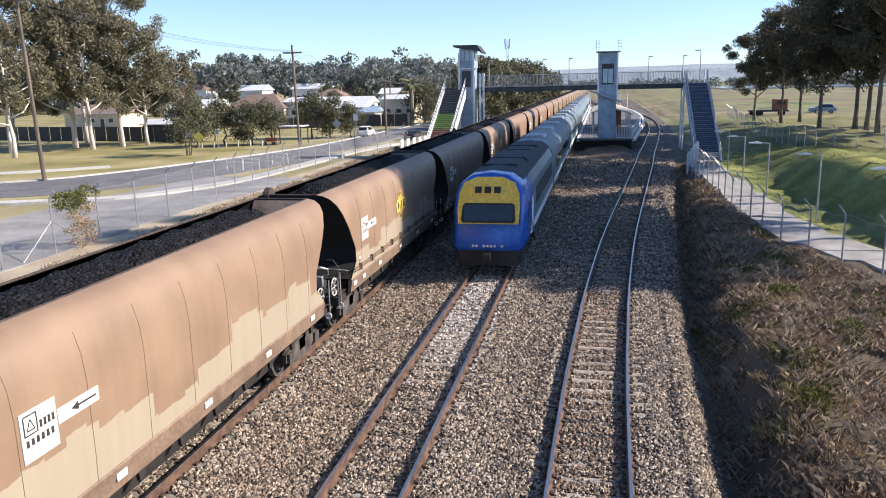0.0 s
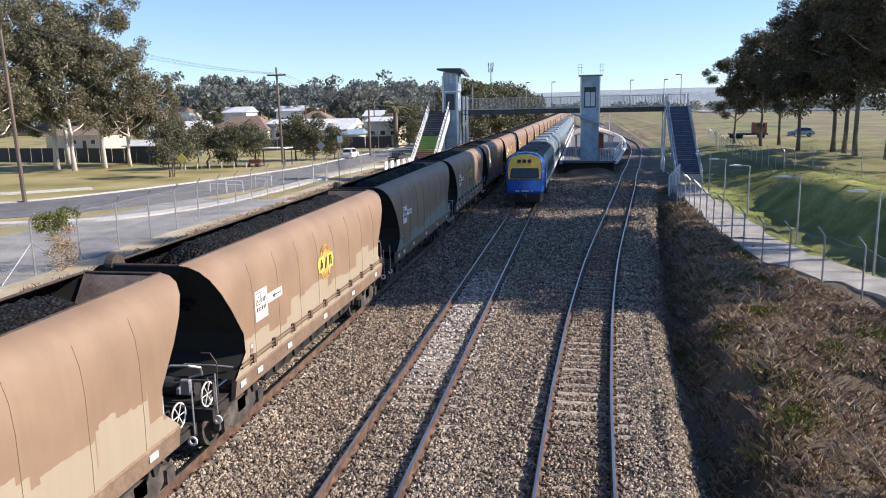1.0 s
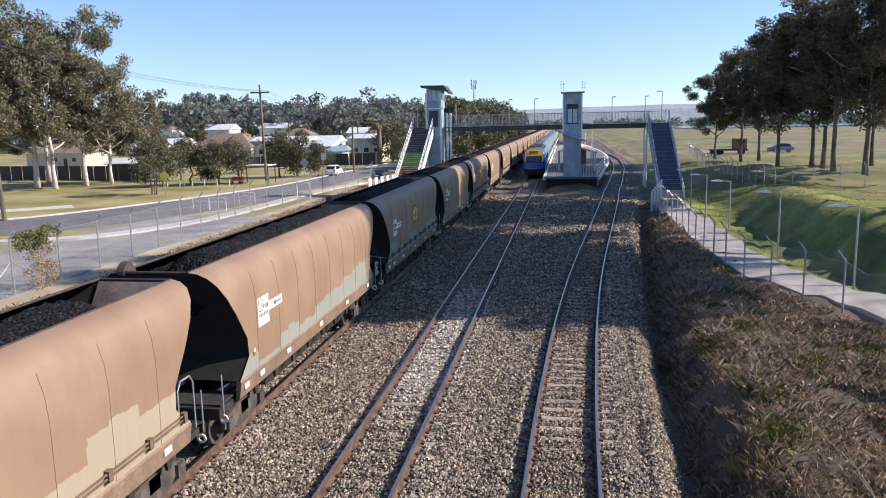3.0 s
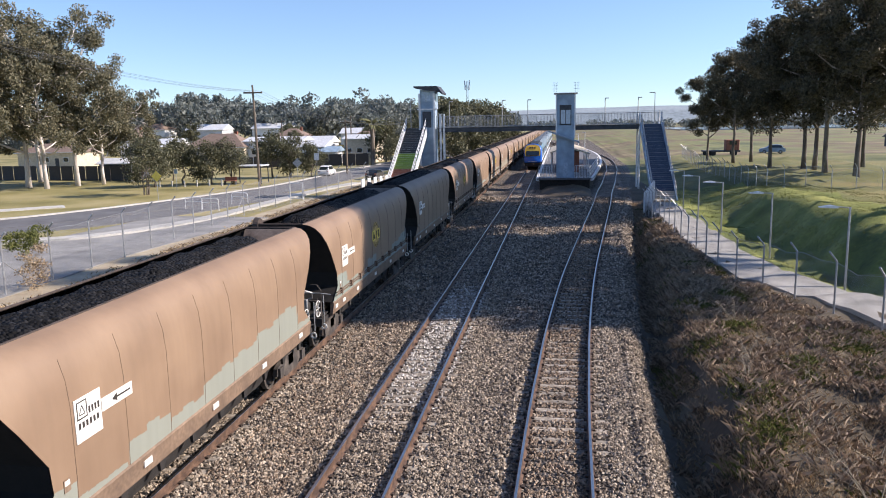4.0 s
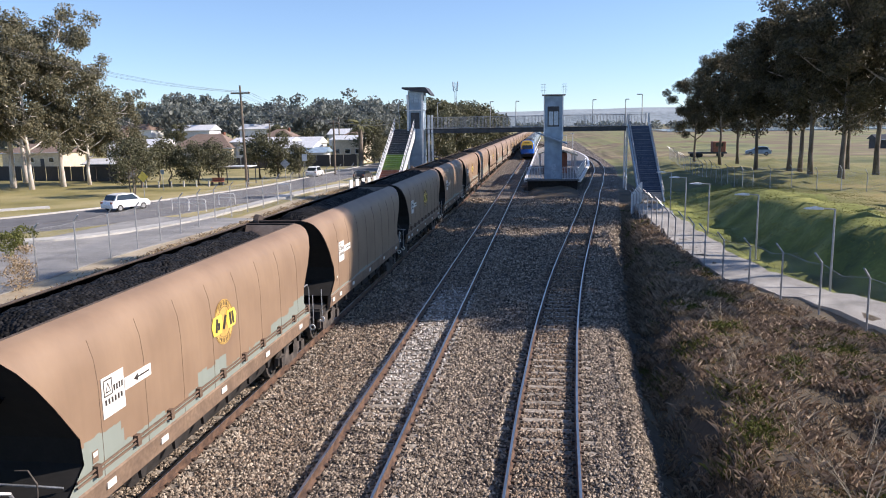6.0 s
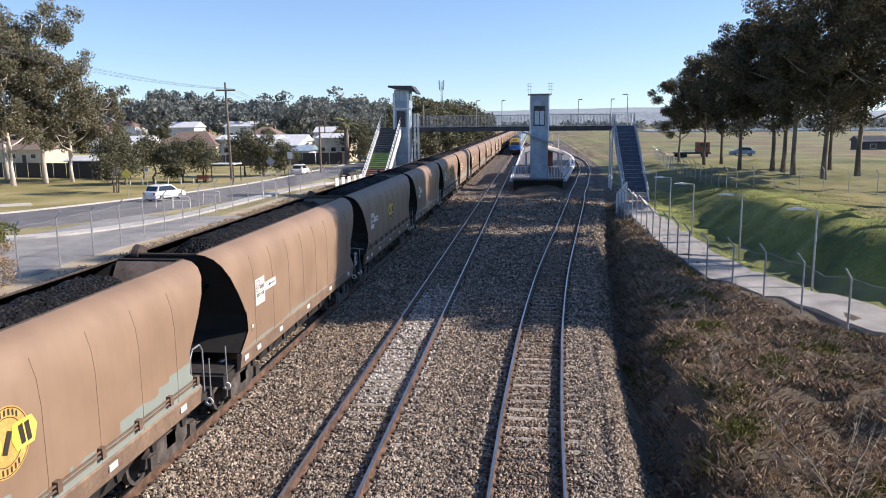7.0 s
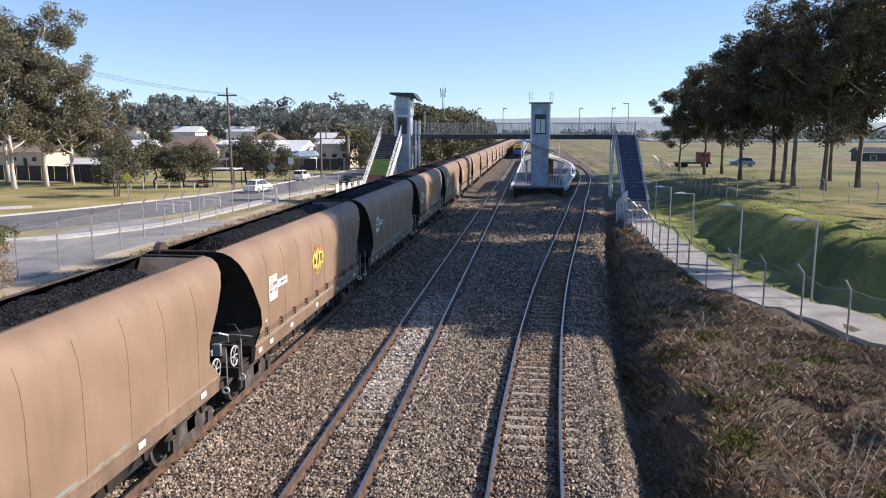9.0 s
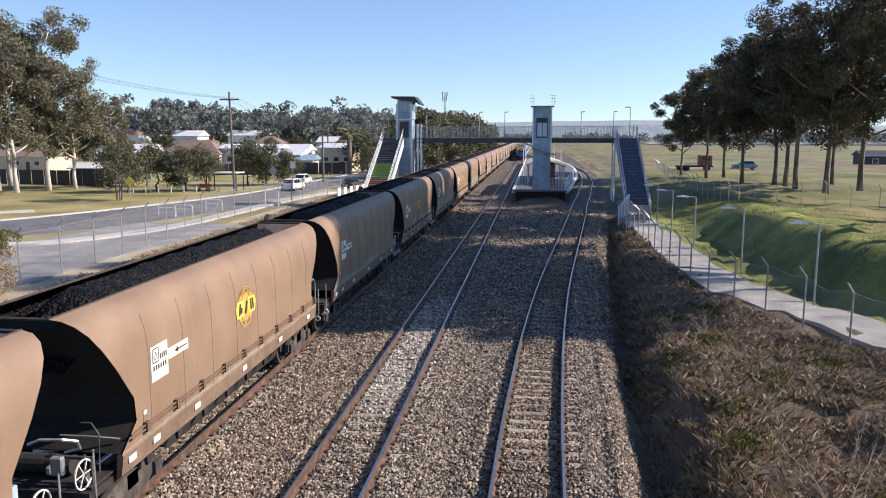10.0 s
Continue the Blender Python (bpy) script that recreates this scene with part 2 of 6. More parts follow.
M["leaf_s"] = leaf_mat("shrub_leaves", (0.055, 0.060, 0.033), (0.165, 0.160, 0.090))
M["leaf_p"] = leaf_mat("palm_fronds", (0.13, 0.135, 0.06), (0.27, 0.26, 0.13))
# distance haze is put into these leaf tones: paler and greyer
M["leaf_far"] = leaf_mat("hazed_far_leaves", (0.115, 0.135, 0.125), (0.20, 0.22, 0.20))
M["straw"] = leaf_mat("dry_grass_blades", (0.14, 0.098, 0.058), (0.58, 0.45, 0.29))
M["brush"] = leaf_mat("dead_weed_stalks", (0.13, 0.092, 0.062), (0.58, 0.46, 0.34))
M["greenblade"] = leaf_mat("green_blades", (0.05, 0.068, 0.014), (0.20, 0.205, 0.055))
M["wood"] = mat("weathered_pole", [(0.10, 0.075, 0.055), (0.19, 0.15, 0.115)], scale=2, stretch=(1, 1, 0.1), bump=0.3)
M["cream"] = mat("cream_render", [(0.50, 0.43, 0.32), (0.62, 0.55, 0.43)], scale=1.0)
M["brickred"] = mat("red_brick", [(0.22, 0.08, 0.05), (0.32, 0.13, 0.085)], scale=4)
M["rooftile"] = mat("brown_roof_tile", [(0.16, 0.11, 0.085), (0.26, 0.19, 0.15)], scale=2.5, bump=0.4)
M["roofwhite"] = mat("pale_metal_roof", [(0.52, 0.54, 0.56), (0.70, 0.71, 0.72)], scale=1.5, rough=0.45)
M["fencewood"] = mat("dark_paling", [(0.045, 0.04, 0.04), (0.09, 0.08, 0.075)], scale=3, stretch=(8, 8, 1))
M["carwhite"] = mat("white_car_paint", [(0.72, 0.73, 0.74), (0.80, 0.80, 0.81)], scale=1, rough=0.2)
M["cardark"] = mat("dark_car_paint", [(0.02, 0.022, 0.025), (0.04, 0.042, 0.046)], scale=1, rough=0.2)
M["tyre"] = mat("tyre_rubber", [(0.012, 0.012, 0.012), (0.03, 0.03, 0.03)], scale=10)
M["greenpaint"] = mat("green_paint", [(0.16, 0.25, 0.05), (0.22, 0.32, 0.08)], scale=2)
# horizon haze is mixed into the hill colour as pale blue-grey
M["hill"] = mat("hazed_far_hill", [(0.22, 0.27, 0.30), (0.29, 0.335, 0.36)], scale=0.02, detail=9)
M["sand"] = mat("pale_dirt", [(0.30, 0.245, 0.17), (0.42, 0.36, 0.26)], scale=0.5, detail=8, fine=10, bump=0.3)
M["marsh"] = mat("marsh_grass", [(0.06, 0.075, 0.028), (0.19, 0.195, 0.065), (0.15, 0.105, 0.058), (0.32, 0.28, 0.13)], scale=0.035, detail=11, fine=0.25, bump=0.3)
M["water"] = mat("pale_water", [(0.30, 0.34, 0.38), (0.36, 0.40, 0.44)], scale=0.05, rough=0.08)

# ---- mesh helpers ----
def box(bm, x0, x1, y0, y1, z0, z1):
    v = [bm.verts.new((x, y, z)) for x in (x0, x1) for y in (y0, y1) for z in (z0, z1)]
    for f in ((0, 1, 3, 2), (4, 6, 7, 5), (0, 4, 5, 1), (2, 3, 7, 6), (0, 2, 6, 4), (1, 5, 7, 3)):
        bm.faces.new([v[i] for i in f])
    return v


def tube(bm, pts, radii, n=6, caps=True):
    """Tapered tube along points."""
    rings = []
    pts = [Vector(p) for p in pts]
    for i, p in enumerate(pts):
        d = (pts[min(i + 1, len(pts) - 1)] - pts[max(i - 1, 0)]).normalized()
        a = d.orthogonal().normalized() if i == 0 else (a - d * a.dot(d)).normalized()
        b = d.cross(a)
        r = radii[i] if isinstance(radii, (list, tuple)) else radii
        rings.append([bm.verts.new(p + (a * math.cos(2 * math.pi * k / n) + b * math.sin(2 * math.pi * k / n)) * r) for k in range(n)])
    for r0, r1 in zip(rings, rings[1:]):
        for k in range(n):
            bm.faces.new((r0[k], r0[(k + 1) % n], r1[(k + 1) % n], r1[k]))
    if caps:
        bm.faces.new(rings[0][::-1])
        bm.faces.new(rings[-1])
    return rings


def loft(bm, rings, close=True, caps=True):
    """Skin through rings of equal length."""
    vs = [[bm.verts.new(p) for p in r] for r in rings]
    n = len(vs[0])
    for r0, r1 in zip(vs, vs[1:]):
        for k in range(n if close else n - 1):
            bm.faces.new((r0[k], r0[(k + 1) % n], r1[(k + 1) % n], r1[k]))
    if caps and close:
        bm.faces.new(vs[0][::-1])
        bm.faces.new(vs[-1])
    return vs


def ring(bm, c, axis, r_out, r_in, w, n=16):
    """A flat wheel or ring about an axis (0 x, 1 y, 2 z)."""
    prof = []
    for k in range(n):
        a = 2 * math.pi * k / n
        q = []
        for r, h in ((r_out, -w / 2), (r_out, w / 2), (r_in, w / 2), (r_in, -w / 2)):
            p = [r * math.cos(a), r * math.sin(a)]
            p.insert(axis, h)
            q.append(bm.verts.new((c[0] + p[0], c[1] + p[1], c[2] + p[2])))
        prof.append(q)
    for k in range(n):
        a, b = prof[k], prof[(k + 1) % n]
        for j in range(4):
            bm.faces.new((a[j], b[j], b[(j + 1) % 4], a[(j + 1) % 4]))


def finish(bm, name, material, smooth=False, bevel=0.0):
    bmesh.ops.recalc_face_normals(bm, faces=bm.faces)
    if bevel:
        bmesh.ops.bevel(bm, geom=[e for e in bm.edges if e.is_manifold and e.calc_face_angle(0) > 0.6], offset=bevel, segments=1, affect="EDGES", clamp_overlap=True)
    me = bpy.data.meshes.new(name)
    bm.to_mesh(me)
    bm.free()
    if smooth:
        me.shade_smooth()
    me.materials.append(material)
    return me


def part(name, bm, material, parent=None, label="", smooth=False, bevel=0.0):
    me = finish(bm, name, material, smooth, bevel) if isinstance(bm, bmesh.types.BMesh) else bm
    ob = new(name, me)
    ob.parent = parent
    if label:
        ob["label"] = label
    return ob


def mesh_part(name, verts, faces, material, parent=None, label=""):
    me = bpy.data.meshes.new(name)
    me.from_pydata(verts, [], faces)
    me.materials.append(material)
    ob = new(name, me)
    ob.parent = parent
    if label:
        ob["label"] = label
    return ob


def thing(name, label, category, group="", kind="", m=None):
    ob = tagged(new(name), label, category, group, kind)
    if m is not None:
        ob.matrix_basis = m
    return ob


def boxes_part(name, material, parent, *bxs, label="", bevel=0.0):
    bm = bmesh.new()
    for b in bxs:
        box(bm, *b)
    return part(name, bm, material, parent, label, bevel=bevel)


def smooth_path(pts, step):
    """Catmull-Rom through points, about one point a step."""
    out = []
    P = [np.array(p, float) for p in pts]
    P = [2 * P[0] - P[1], *P, 2 * P[-1] - P[-2]]
    for i in range(1, len(P) - 2):
        n = max(1, int(np.linalg.norm(P[i + 1] - P[i]) / step))
        for k in range(n):
            t = k / n
            a, b, c, d = P[i - 1], P[i], P[i + 1], P[i + 2]
            out.append(0.5 * (2 * b + (c - a) * t + (2 * a - 5 * b + 4 * c - d) * t * t + (3 * b - a - 3 * c + d) * t ** 3))
    out.append(P[-2])
    return out

# ---- plan ----
RAIL_Z = 0.0
COAL_X, MID_X = -8.78, -4.16
CURVE = [(-10, -0.30), (14.5, -0.06), (23, 0.18), (28, 0.40), (38, 1.05), (54, 2.42), (69, 3.72), (81, 4.65), (92, 5.68), (107, 6.88), (122, 8.0), (149, 8.7), (179, 7.4), (201, 4.9), (235, 0.5), (300, -6.0)]
_cp = smooth_path([(x, y) for y, x in CURVE], 2.0)
_cy, _cx = [p[1] for p in _cp], [p[0] for p in _cp]


def right_x(y):
    return float(np.interp(y, _cy, _cx))


def sstep(a, b, x):
    t = min(1.0, max(0.0, (x - a) / (b - a)))
    return t * t * (3 - 2 * t)


def ground_z(x, y):
    """Height of the ground: ballast bed under the rails, ditch and bank on one side, street level on the other."""
    e = right_x(min(y, 150)) + 1.9                    # edge of the ballast
    n = noise.noise((x * 0.35, y * 0.35, 0.0))
    if x <= e:
        z = -0.30
        for c in (COAL_X, MID_X, right_x(y)):
            z = max(z, -0.30 + 0.078 * (1 - sstep(1.2, 1.75, abs(x - c))))
        z += -0.55 * (1 - sstep(-13.5, -11.0, x)) + 0.02 * n
        off = min(abs(x - c) for c in (COAL_X, MID_X, right_x(y)))
        lump = sstep(1.3, 1.8, off) * sstep(26, 36, y) * sstep(-12.0, -10.6, x) * (1 - sstep(180, 240, y))
        bare = sstep(1.15, 1.6, off)
        z += (0.05 * bare + 0.36 * lump) * noise.noise((x * 0.34, y * 0.52, 3.0)) + (0.05 * bare + 0.07 * lump) * noise.noise((x * 1.4, y * 1.2, 8.0))
        return z
    d = x - e
    deep = 1 - sstep(56, 82, y)
    ditch = -0.25 - 1.0 * deep * sstep(0.0, 1.1, d)
    near = 1 - sstep(34, 60, y)
    bank = ditch + ((1.15 + 0.15 * near) * deep + 0.15) * sstep(1.3, 2.6, d) + (0.20 * n + 0.26 * noise.noise((x * 0.9, y * 0.9, 4.0)) + 0.15 * noise.noise((x * 2.1, y * 1.9, 6.0))) * sstep(1.2, 2.2, d)
    bank -= 0.55 * math.exp(-((x - 7.3) / 1.5) ** 2 - ((y - 18.3) / 2.0) ** 2)
    z = bank - 0.25 * sstep(3.0, 6.0, d)
    f = fence_right_x(y)
    k = sstep(f + 3.0, f + 4.5, x)
    near = 1 - sstep(56, 84, y)
    crest = 2.35 * near + 0.9 * (1 - near)
    swale = -0.30 * k * near + crest * sstep(f + 5.5, f + 8.8 + 5 * (1 - near), x) - 0.5 * near * sstep(f + 9, f + 22, x)
    return z + swale + 0.16 * n * k


FENCE_R = [(13.8, 19.0), (12.4, 24.5), (11.55, 26.5), (10.54, 28.3), (9.75, 30.6), (9.02, 32.5), (7.87, 36.5), (7.52, 39.5), (7.25, 46.0), (7.1, 56.0), (7.1, 66.5)]


def fence_right_x(y):
    return float(np.interp(y, [p[1] for p in FENCE_R], [p[0] for p in FENCE_R]))


def grid_sheet(name, xs, ys, zf, material, label, category, kind="structure"):
    verts = [(x, y, zf(x, y)) for y in ys for x in xs]
    n = len(xs)
    faces = [(j * n + i, j * n + i + 1, (j + 1) * n + i + 1, (j + 1) * n + i) for j in range(len(ys) - 1) for i in range(n - 1)]
    ob = mesh_part(name, verts, faces, material)
    ob.data.shade_smooth()
    return tagged(ob, label, category, kind=kind)


def steps(*spans):
    out = []
    for a, b, s in spans:
        out += list(np.arange(a, b - 1e-6, s))
    return [float(v) for v in out] + [float(spans[-1][1])]


# one sheet to the horizon: fine near the rails, coarse far away; faces take the surface that lies there
def make_ground():
    xs = steps((-2500, -300, 400), (-300, -60, 20), (-60, -14, 2), (-14, 14, 0.35), (14, 44, 1.0), (44, 120, 8), (120, 300, 30), (300, 2500, 400))
    ys = steps((-60, 0, 10), (0, 12, 2), (12, 60, 0.6), (60, 130, 1.5), (130, 240, 6), (240, 600, 40), (600, 3400, 400))
    g = grid_sheet("ground", xs, ys, ground_z, M["ballast"], "railway ballast, dry grass bank, verges and flat fields", "ground")
    for m in ("ground", "grass", "greengrass", "marsh", "paddock", "sand"):
        g.data.materials.append(M[m])
    n = len(xs) - 1
    idx = []
    for j in range(len(ys) - 1):
        y = (ys[j] + ys[j + 1]) / 2
        e = right_x(min(y, 150)) + 2.6
        f = fence_right_x(y)
        for i in range(n):
            x = (xs[i] + xs[i + 1]) / 2
            if -11.8 < x < e and y < 330:
                idx.append(0)
            elif x <= -11.8:
                idx.append(2 if x < -27.5 else 6 if y < 140 else 2)
            elif y > 150:
                idx.append(4)
            elif x > f + 2.8:
                idx.append(3 if x < f + 12.0 and y < 85 else 5)
            else:
                idx.append(1)
    g.data.polygons.foreach_set("material_index", idx)
    return g


make_ground()


def make_track(name, cx, y0, y1, label, y_from):
    """A track: two rails with a worn head, sleepers one by one near by, clips."""
    t = thing(name, label, "railway track", kind="structure")
    ys = steps((y0, 60, 1.5), (60, 150, 3), (150, y1, 8))
    prof = [(-0.075, -0.215), (-0.075, -0.20), (-0.011, -0.175), (-0.011, -0.05), (-0.036, -0.034), (-0.036, -0.004), (0.036, -0.004), (0.036, -0.034), (0.011, -0.05), (0.011, -0.175), (0.075, -0.20), (0.075, -0.215)]
    for s in (-0.7525, 0.7525):
        bm = bmesh.new()
        loft(bm, [[(cx(y) + s + u, y, v) for u, v in prof] for y in ys])
        r = part("rail", bm, M["rail"], t, "rusty steel rail")
        bm = bmesh.new()
        loft(bm, [[(cx(y) + s + u, y, v) for u, v in ((-0.030, -0.004), (-0.026, 0.0), (0.026, 0.0), (0.030, -0.004))] for y in ys])
        part("rail_head", bm, M["railhead"], r, "worn bright running surface")
    bm = bmesh.new()
    box(bm, -1.22, 1.22, -0.115, 0.115, -0.42, -0.215)
    me = finish(bm, "sleeper", M["sleeper"], bevel=0.015)
    cl = bmesh.new()
    y = y_from
    k = 0
    far = bmesh.new()
    while y < min(y1, 200):
        dz = 0.008 * math.sin(k * 12.9)
        if y < 75:
            o = part("sleeper", me, None, t)
            o.matrix_basis = pose(cx(y) + 0.03 * math.sin(k * 7.7), y, dz, 0, 0, 1.2 * math.sin(k * 3.1) - math.degrees(math.atan((cx(y + 0.5) - cx(y - 0.5)))))
            for s in (-0.7525, 0.7525):
                for d in (-0.10, 0.10):
                    box(cl, cx(y) + s + d - 0.035, cx(y) + s + d + 0.035, y - 0.06, y + 0.06, -0.218, -0.168)
        else:
            box(far, cx(y) - 1.22, cx(y) + 1.22, y - 0.115, y + 0.115, -0.42, -0.215)
        y += 0.63
        k += 1
    tagged(part("sleepers_far", far, M["sleeper"], t), kind="stuff")
    tagged(part("rail_clips", cl, M["clip"], t), kind="stuff")


make_track("coal_track", lambda y: COAL_X, -30, 600, "straight railway track on grey ballast under a coal train", -6.49)
make_track("main_track", lambda y: MID_X, -30, 600, "straight railway track with rusty rails on grey ballast", -6.49)
make_track("curved_track", right_x, -8, 298, "railway track that curves round the island platform", -6.49)


def make_stones():
    """Loose ballast stones lying on the bed near the camera."""
    rng = np.random.default_rng(4)
    base = np.array([(1, 0, 0), (0, 1, 0), (-1, 0, 0), (0, -1, 0), (0.15, 0.1, 0.8), (-0.1, 0, -0.7)])
    tri = np.array([(0, 1, 4), (1, 2, 4), (2, 3, 4), (3, 0, 4), (1, 0, 5), (2, 1, 5), (3, 2, 5), (0, 3, 5)])
    bins = {"stones": [], "stones_pale": [], "stones_rust": []}
    n = 0
    while n < 125000:
        y = 10.5 + 66 * rng.random() ** 2.0
        rx = right_x(y)
        x = rng.uniform(-9.2, rx + 2.7)
        near_rail = min(abs(abs(x - c) - 0.7525) for c in (COAL_X, MID_X, rx))
        if near_rail < 0.11:
            continue
        on = min(abs(x - c) for c in (COAL_X, MID_X, rx)) < 1.15
        if on and abs((y + 6.49) / 0.63 - round((y + 6.49) / 0.63)) < 0.20 and rng.random() < 0.78:
            continue
        r = rng.uniform(0.022, 0.050) * (1 + 0.016 * max(0.0, y - 20))
        s = base * (r * rng.uniform(0.7, 1.4, 3)) + rng.normal(0, r * 0.16, (6, 3))
        a = rng.uniform(0, 6.28)
        c, q = math.cos(a), math.sin(a)
        s = np.c_[s[:, 0] * c - s[:, 1] * q, s[:, 0] * q + s[:, 1] * c, s[:, 2]]
        pale = abs(x - MID_X) < 1.0 and rng.random() < 0.85 * sstep(17, 22, y) * (1 - sstep(31, 36, y))
        rust = abs(x - rx) < 0.68 and rng.random() < 0.75
        rust = rust or (-7.6 < x < -5.6 and rng.random() < 0.30)
        bins["stones_pale" if pale else "stones_rust" if rust else "stones"].append(s + (x, y, ground_z(x, y) + r * 0.5))
        n += 1
    for m, label in (("stones", "loose grey and tan ballast stones between the rails"), ("stones_pale", "pale dust-covered ballast stones between two rails"), ("stones_rust", "rust-stained brown ballast stones")):
        k = len(bins[m])
        faces = (tri[None] + 6 * np.arange(k)[:, None, None]).reshape(-1, 3)
        tagged(mesh_part("ballast_stones", np.concatenate(bins[m]).tolist(), faces.tolist(), M[m]), label, "ballast", kind="stuff")


make_stones()


# ---- coal wagons ----
PITCH, N_WAGON, SPEED = 14.80, 32, 6.84
CROSS = [(0.80, 4.20), (1.00, 4.16), (1.18, 4.05), (1.32, 3.85), (1.415, 3.52), (1.455, 3.10), (1.455, 2.4), (1.455, 1.95), (1.44, 1.50)]


def hopper_end(z):
    """How far the hopper's end lies inside the rim's end, at the height z."""
    return 1.58 * (4.20 - z) / (4.20 - 2.1) if z > 2.1 else 1.58 - 0.72 * (2.1 - z) / 0.6


RIM = 14.13


def make_wagon():
    """Bogie coal hopper: curved sides, sloped ends, sill, pipes, coal load, bogies, end gear. Origin on the rail top at the rim's near end."""
    w = thing("coal_wagon", "brown bogie hopper wagon heaped with black coal", "coal wagon", group="wagons of the coal train")
    # shell: sides with thickness, ends sloped inward
    bm = bmesh.new()
    for s in (1, -1):
        outer = []
        ny = 12
        for h, z in CROSS:
            e = hopper_end(z)
            outer.append([(s * h, e + (RIM - 2 * e) * k / ny, z) for k in range(ny + 1)])
        loft(bm, outer, close=False)
    for s in (1, -1):
        lining = bmesh.new()
        loft(lining, [[(s * (h - 0.04), hopper_end(z) + 0.02 + (RIM - 2 * hopper_end(z) - 0.04) * k / 6, z) for k in range(7)] for h, z in CROSS], close=False)
        part("lining", lining, M["coal"], w, "coal-black inside of the hopper")
    bmesh.ops.remove_doubles(bm, verts=bm.verts, dist=0.001)
    body = part("body", bm, M["wagon"], w, "curved brown side sheets with pale patched paint", smooth=True)
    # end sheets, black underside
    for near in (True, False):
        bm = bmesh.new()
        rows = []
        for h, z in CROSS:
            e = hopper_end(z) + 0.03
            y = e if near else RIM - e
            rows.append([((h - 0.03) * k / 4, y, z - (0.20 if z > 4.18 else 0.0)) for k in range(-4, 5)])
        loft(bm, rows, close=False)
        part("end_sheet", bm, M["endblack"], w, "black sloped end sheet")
        bm = bmesh.new()
        zs = (4.16, 3.8, 3.4, 2.9)
        loft(bm, [[(0.77 * k / 3, (hopper_end(z) + 0.07) if near else RIM - hopper_end(z) - 0.07, z) for k in range(-3, 4)] for z in zs], close=False)
        part("end_lining", bm, M["dustsheet"], w, "dusty pale inside of the sloped end")
        bm = bmesh.new()
        y = 0.04 if near else RIM - 0.04
        tube(bm, [(-0.81, y, 4.19), (0.81, y, 4.19)], 0.035)
        part("end_rim", bm, M["rim"], w)
    # rounded hood on the far corner of the rim
    bm = bmesh.new()
    pr = [(0.24 + 0.27 * math.cos(a), 4.15 + 0.25 * math.sin(a)) for a in [math.pi * k / 10 for k in range(11)]]
    loft(bm, [[(-0.84, u, v) for u, v in pr], [(-0.66, u * 0.9, v - 0.03) for u, v in pr]])
    part("corner_hood", bm, M["rim"], w, "dark rounded corner plate", bevel=0.01)
    # rim tubes
    for s in (1, -1):
        bm = bmesh.new()
        tube(bm, [(s * 0.79, 0.0, 4.195), (s * 0.79, RIM, 4.195)], 0.026)
        part("side_rim", bm, M["rim"], w)
    # coal load with a wavy top
    bm = bmesh.new()
    nx, ny = 12, 70
    g = [[bm.verts.new(((i / nx * 2 - 1) * 0.77, 0.35 + (RIM - 0.7) * j / ny,
          4.00 + 0.26 * (1 - (i / nx * 2 - 1) ** 2) * min(1, j / 8, (ny - j) / 8) - 0.85 * max(0, 1 - min(j, ny - j) / 10) + 0.09 * noise.noise((i * 0.9, j * 0.45, 5)) + 0.06 * noise.noise((i * 2.3, j * 1.7, 9)))) for i in range(nx + 1)] for j in range(ny + 1)]
    for j in range(ny):
        for i in range(nx):
            bm.faces.new((g[j][i], g[j][i + 1], g[j + 1][i + 1], g[j + 1][i]))
    part("coal_load", bm, M["coal"], w, "heaped black coal")
    # vertical seams on both sides
    for k in range(1, 9):
        y = 1.95 + 10.2 * (k - 1) / 7
        for s in (1, -1):
            bm = bmesh.new()
            pts = [(s * (h + 0.002), y, z) for h, z in CROSS[3:]]
            loft(bm, [[(x - s * 0.012, yy - 0.015, z), (x + s * 0.005, yy, z), (x - s * 0.012, yy + 0.015, z)] for x, yy, z in pts])
            part("seam", bm, M["seam"], body)
    # sill under the sides with white squares, and brackets below
    for s in (1, -1):
        bm = bmesh.new()
        loft(bm, [[(s * 1.43, y, 1.50), (s * 1.46, y, 1.46), (s * 1.40, y, 1.08), (s * 1.34, y, 1.02), (s * 1.30, y, 1.05), (s * 1.34, y, 1.47)] for y in (0.86, 4.0, 7.0, 10.0, RIM - 0.86)])
        sill = part("sill", bm, M["sill"], w, "dusty brown side sill")
        for y in (1.05, 1.97, 3.82, 6.62, 9.42, 12.2):
            bm = bmesh.new()
            box(bm, s * 1.44, s * 1.46, y, y + 0.27, 1.25, 1.37)
            part("marker", bm, M["plate"], sill, "small white marker plate")
        for y in np.arange(1.9, 12.6, 1.32):
            bm = bmesh.new()
            loft(bm, [[(s * 1.33, y, 1.06), (s * 1.33, y + 0.30, 1.06), (s * 1.30, y + 0.2, 0.80), (s * 1.30, y + 0.08, 0.80)], [(s * 1.25, y, 1.06), (s * 1.25, y + 0.30, 1.06), (s * 1.24, y + 0.2, 0.80), (s * 1.24, y + 0.08, 0.80)]])
            part("bracket", bm, M["black"], w)
    # discharge hopper under the body
    bm = bmesh.new()
    loft(bm, [[(-1.3, 2.0, 1.4), (1.3, 2.0, 1.4), (1.3, 12.1, 1.4), (-1.3, 12.1, 1.4)], [(-0.9, 3.6, 0.45), (0.9, 3.6, 0.45), (0.9, 10.5, 0.45), (-0.9, 10.5, 0.45)]])
    part("hopper_chute", bm, M["black"], w)
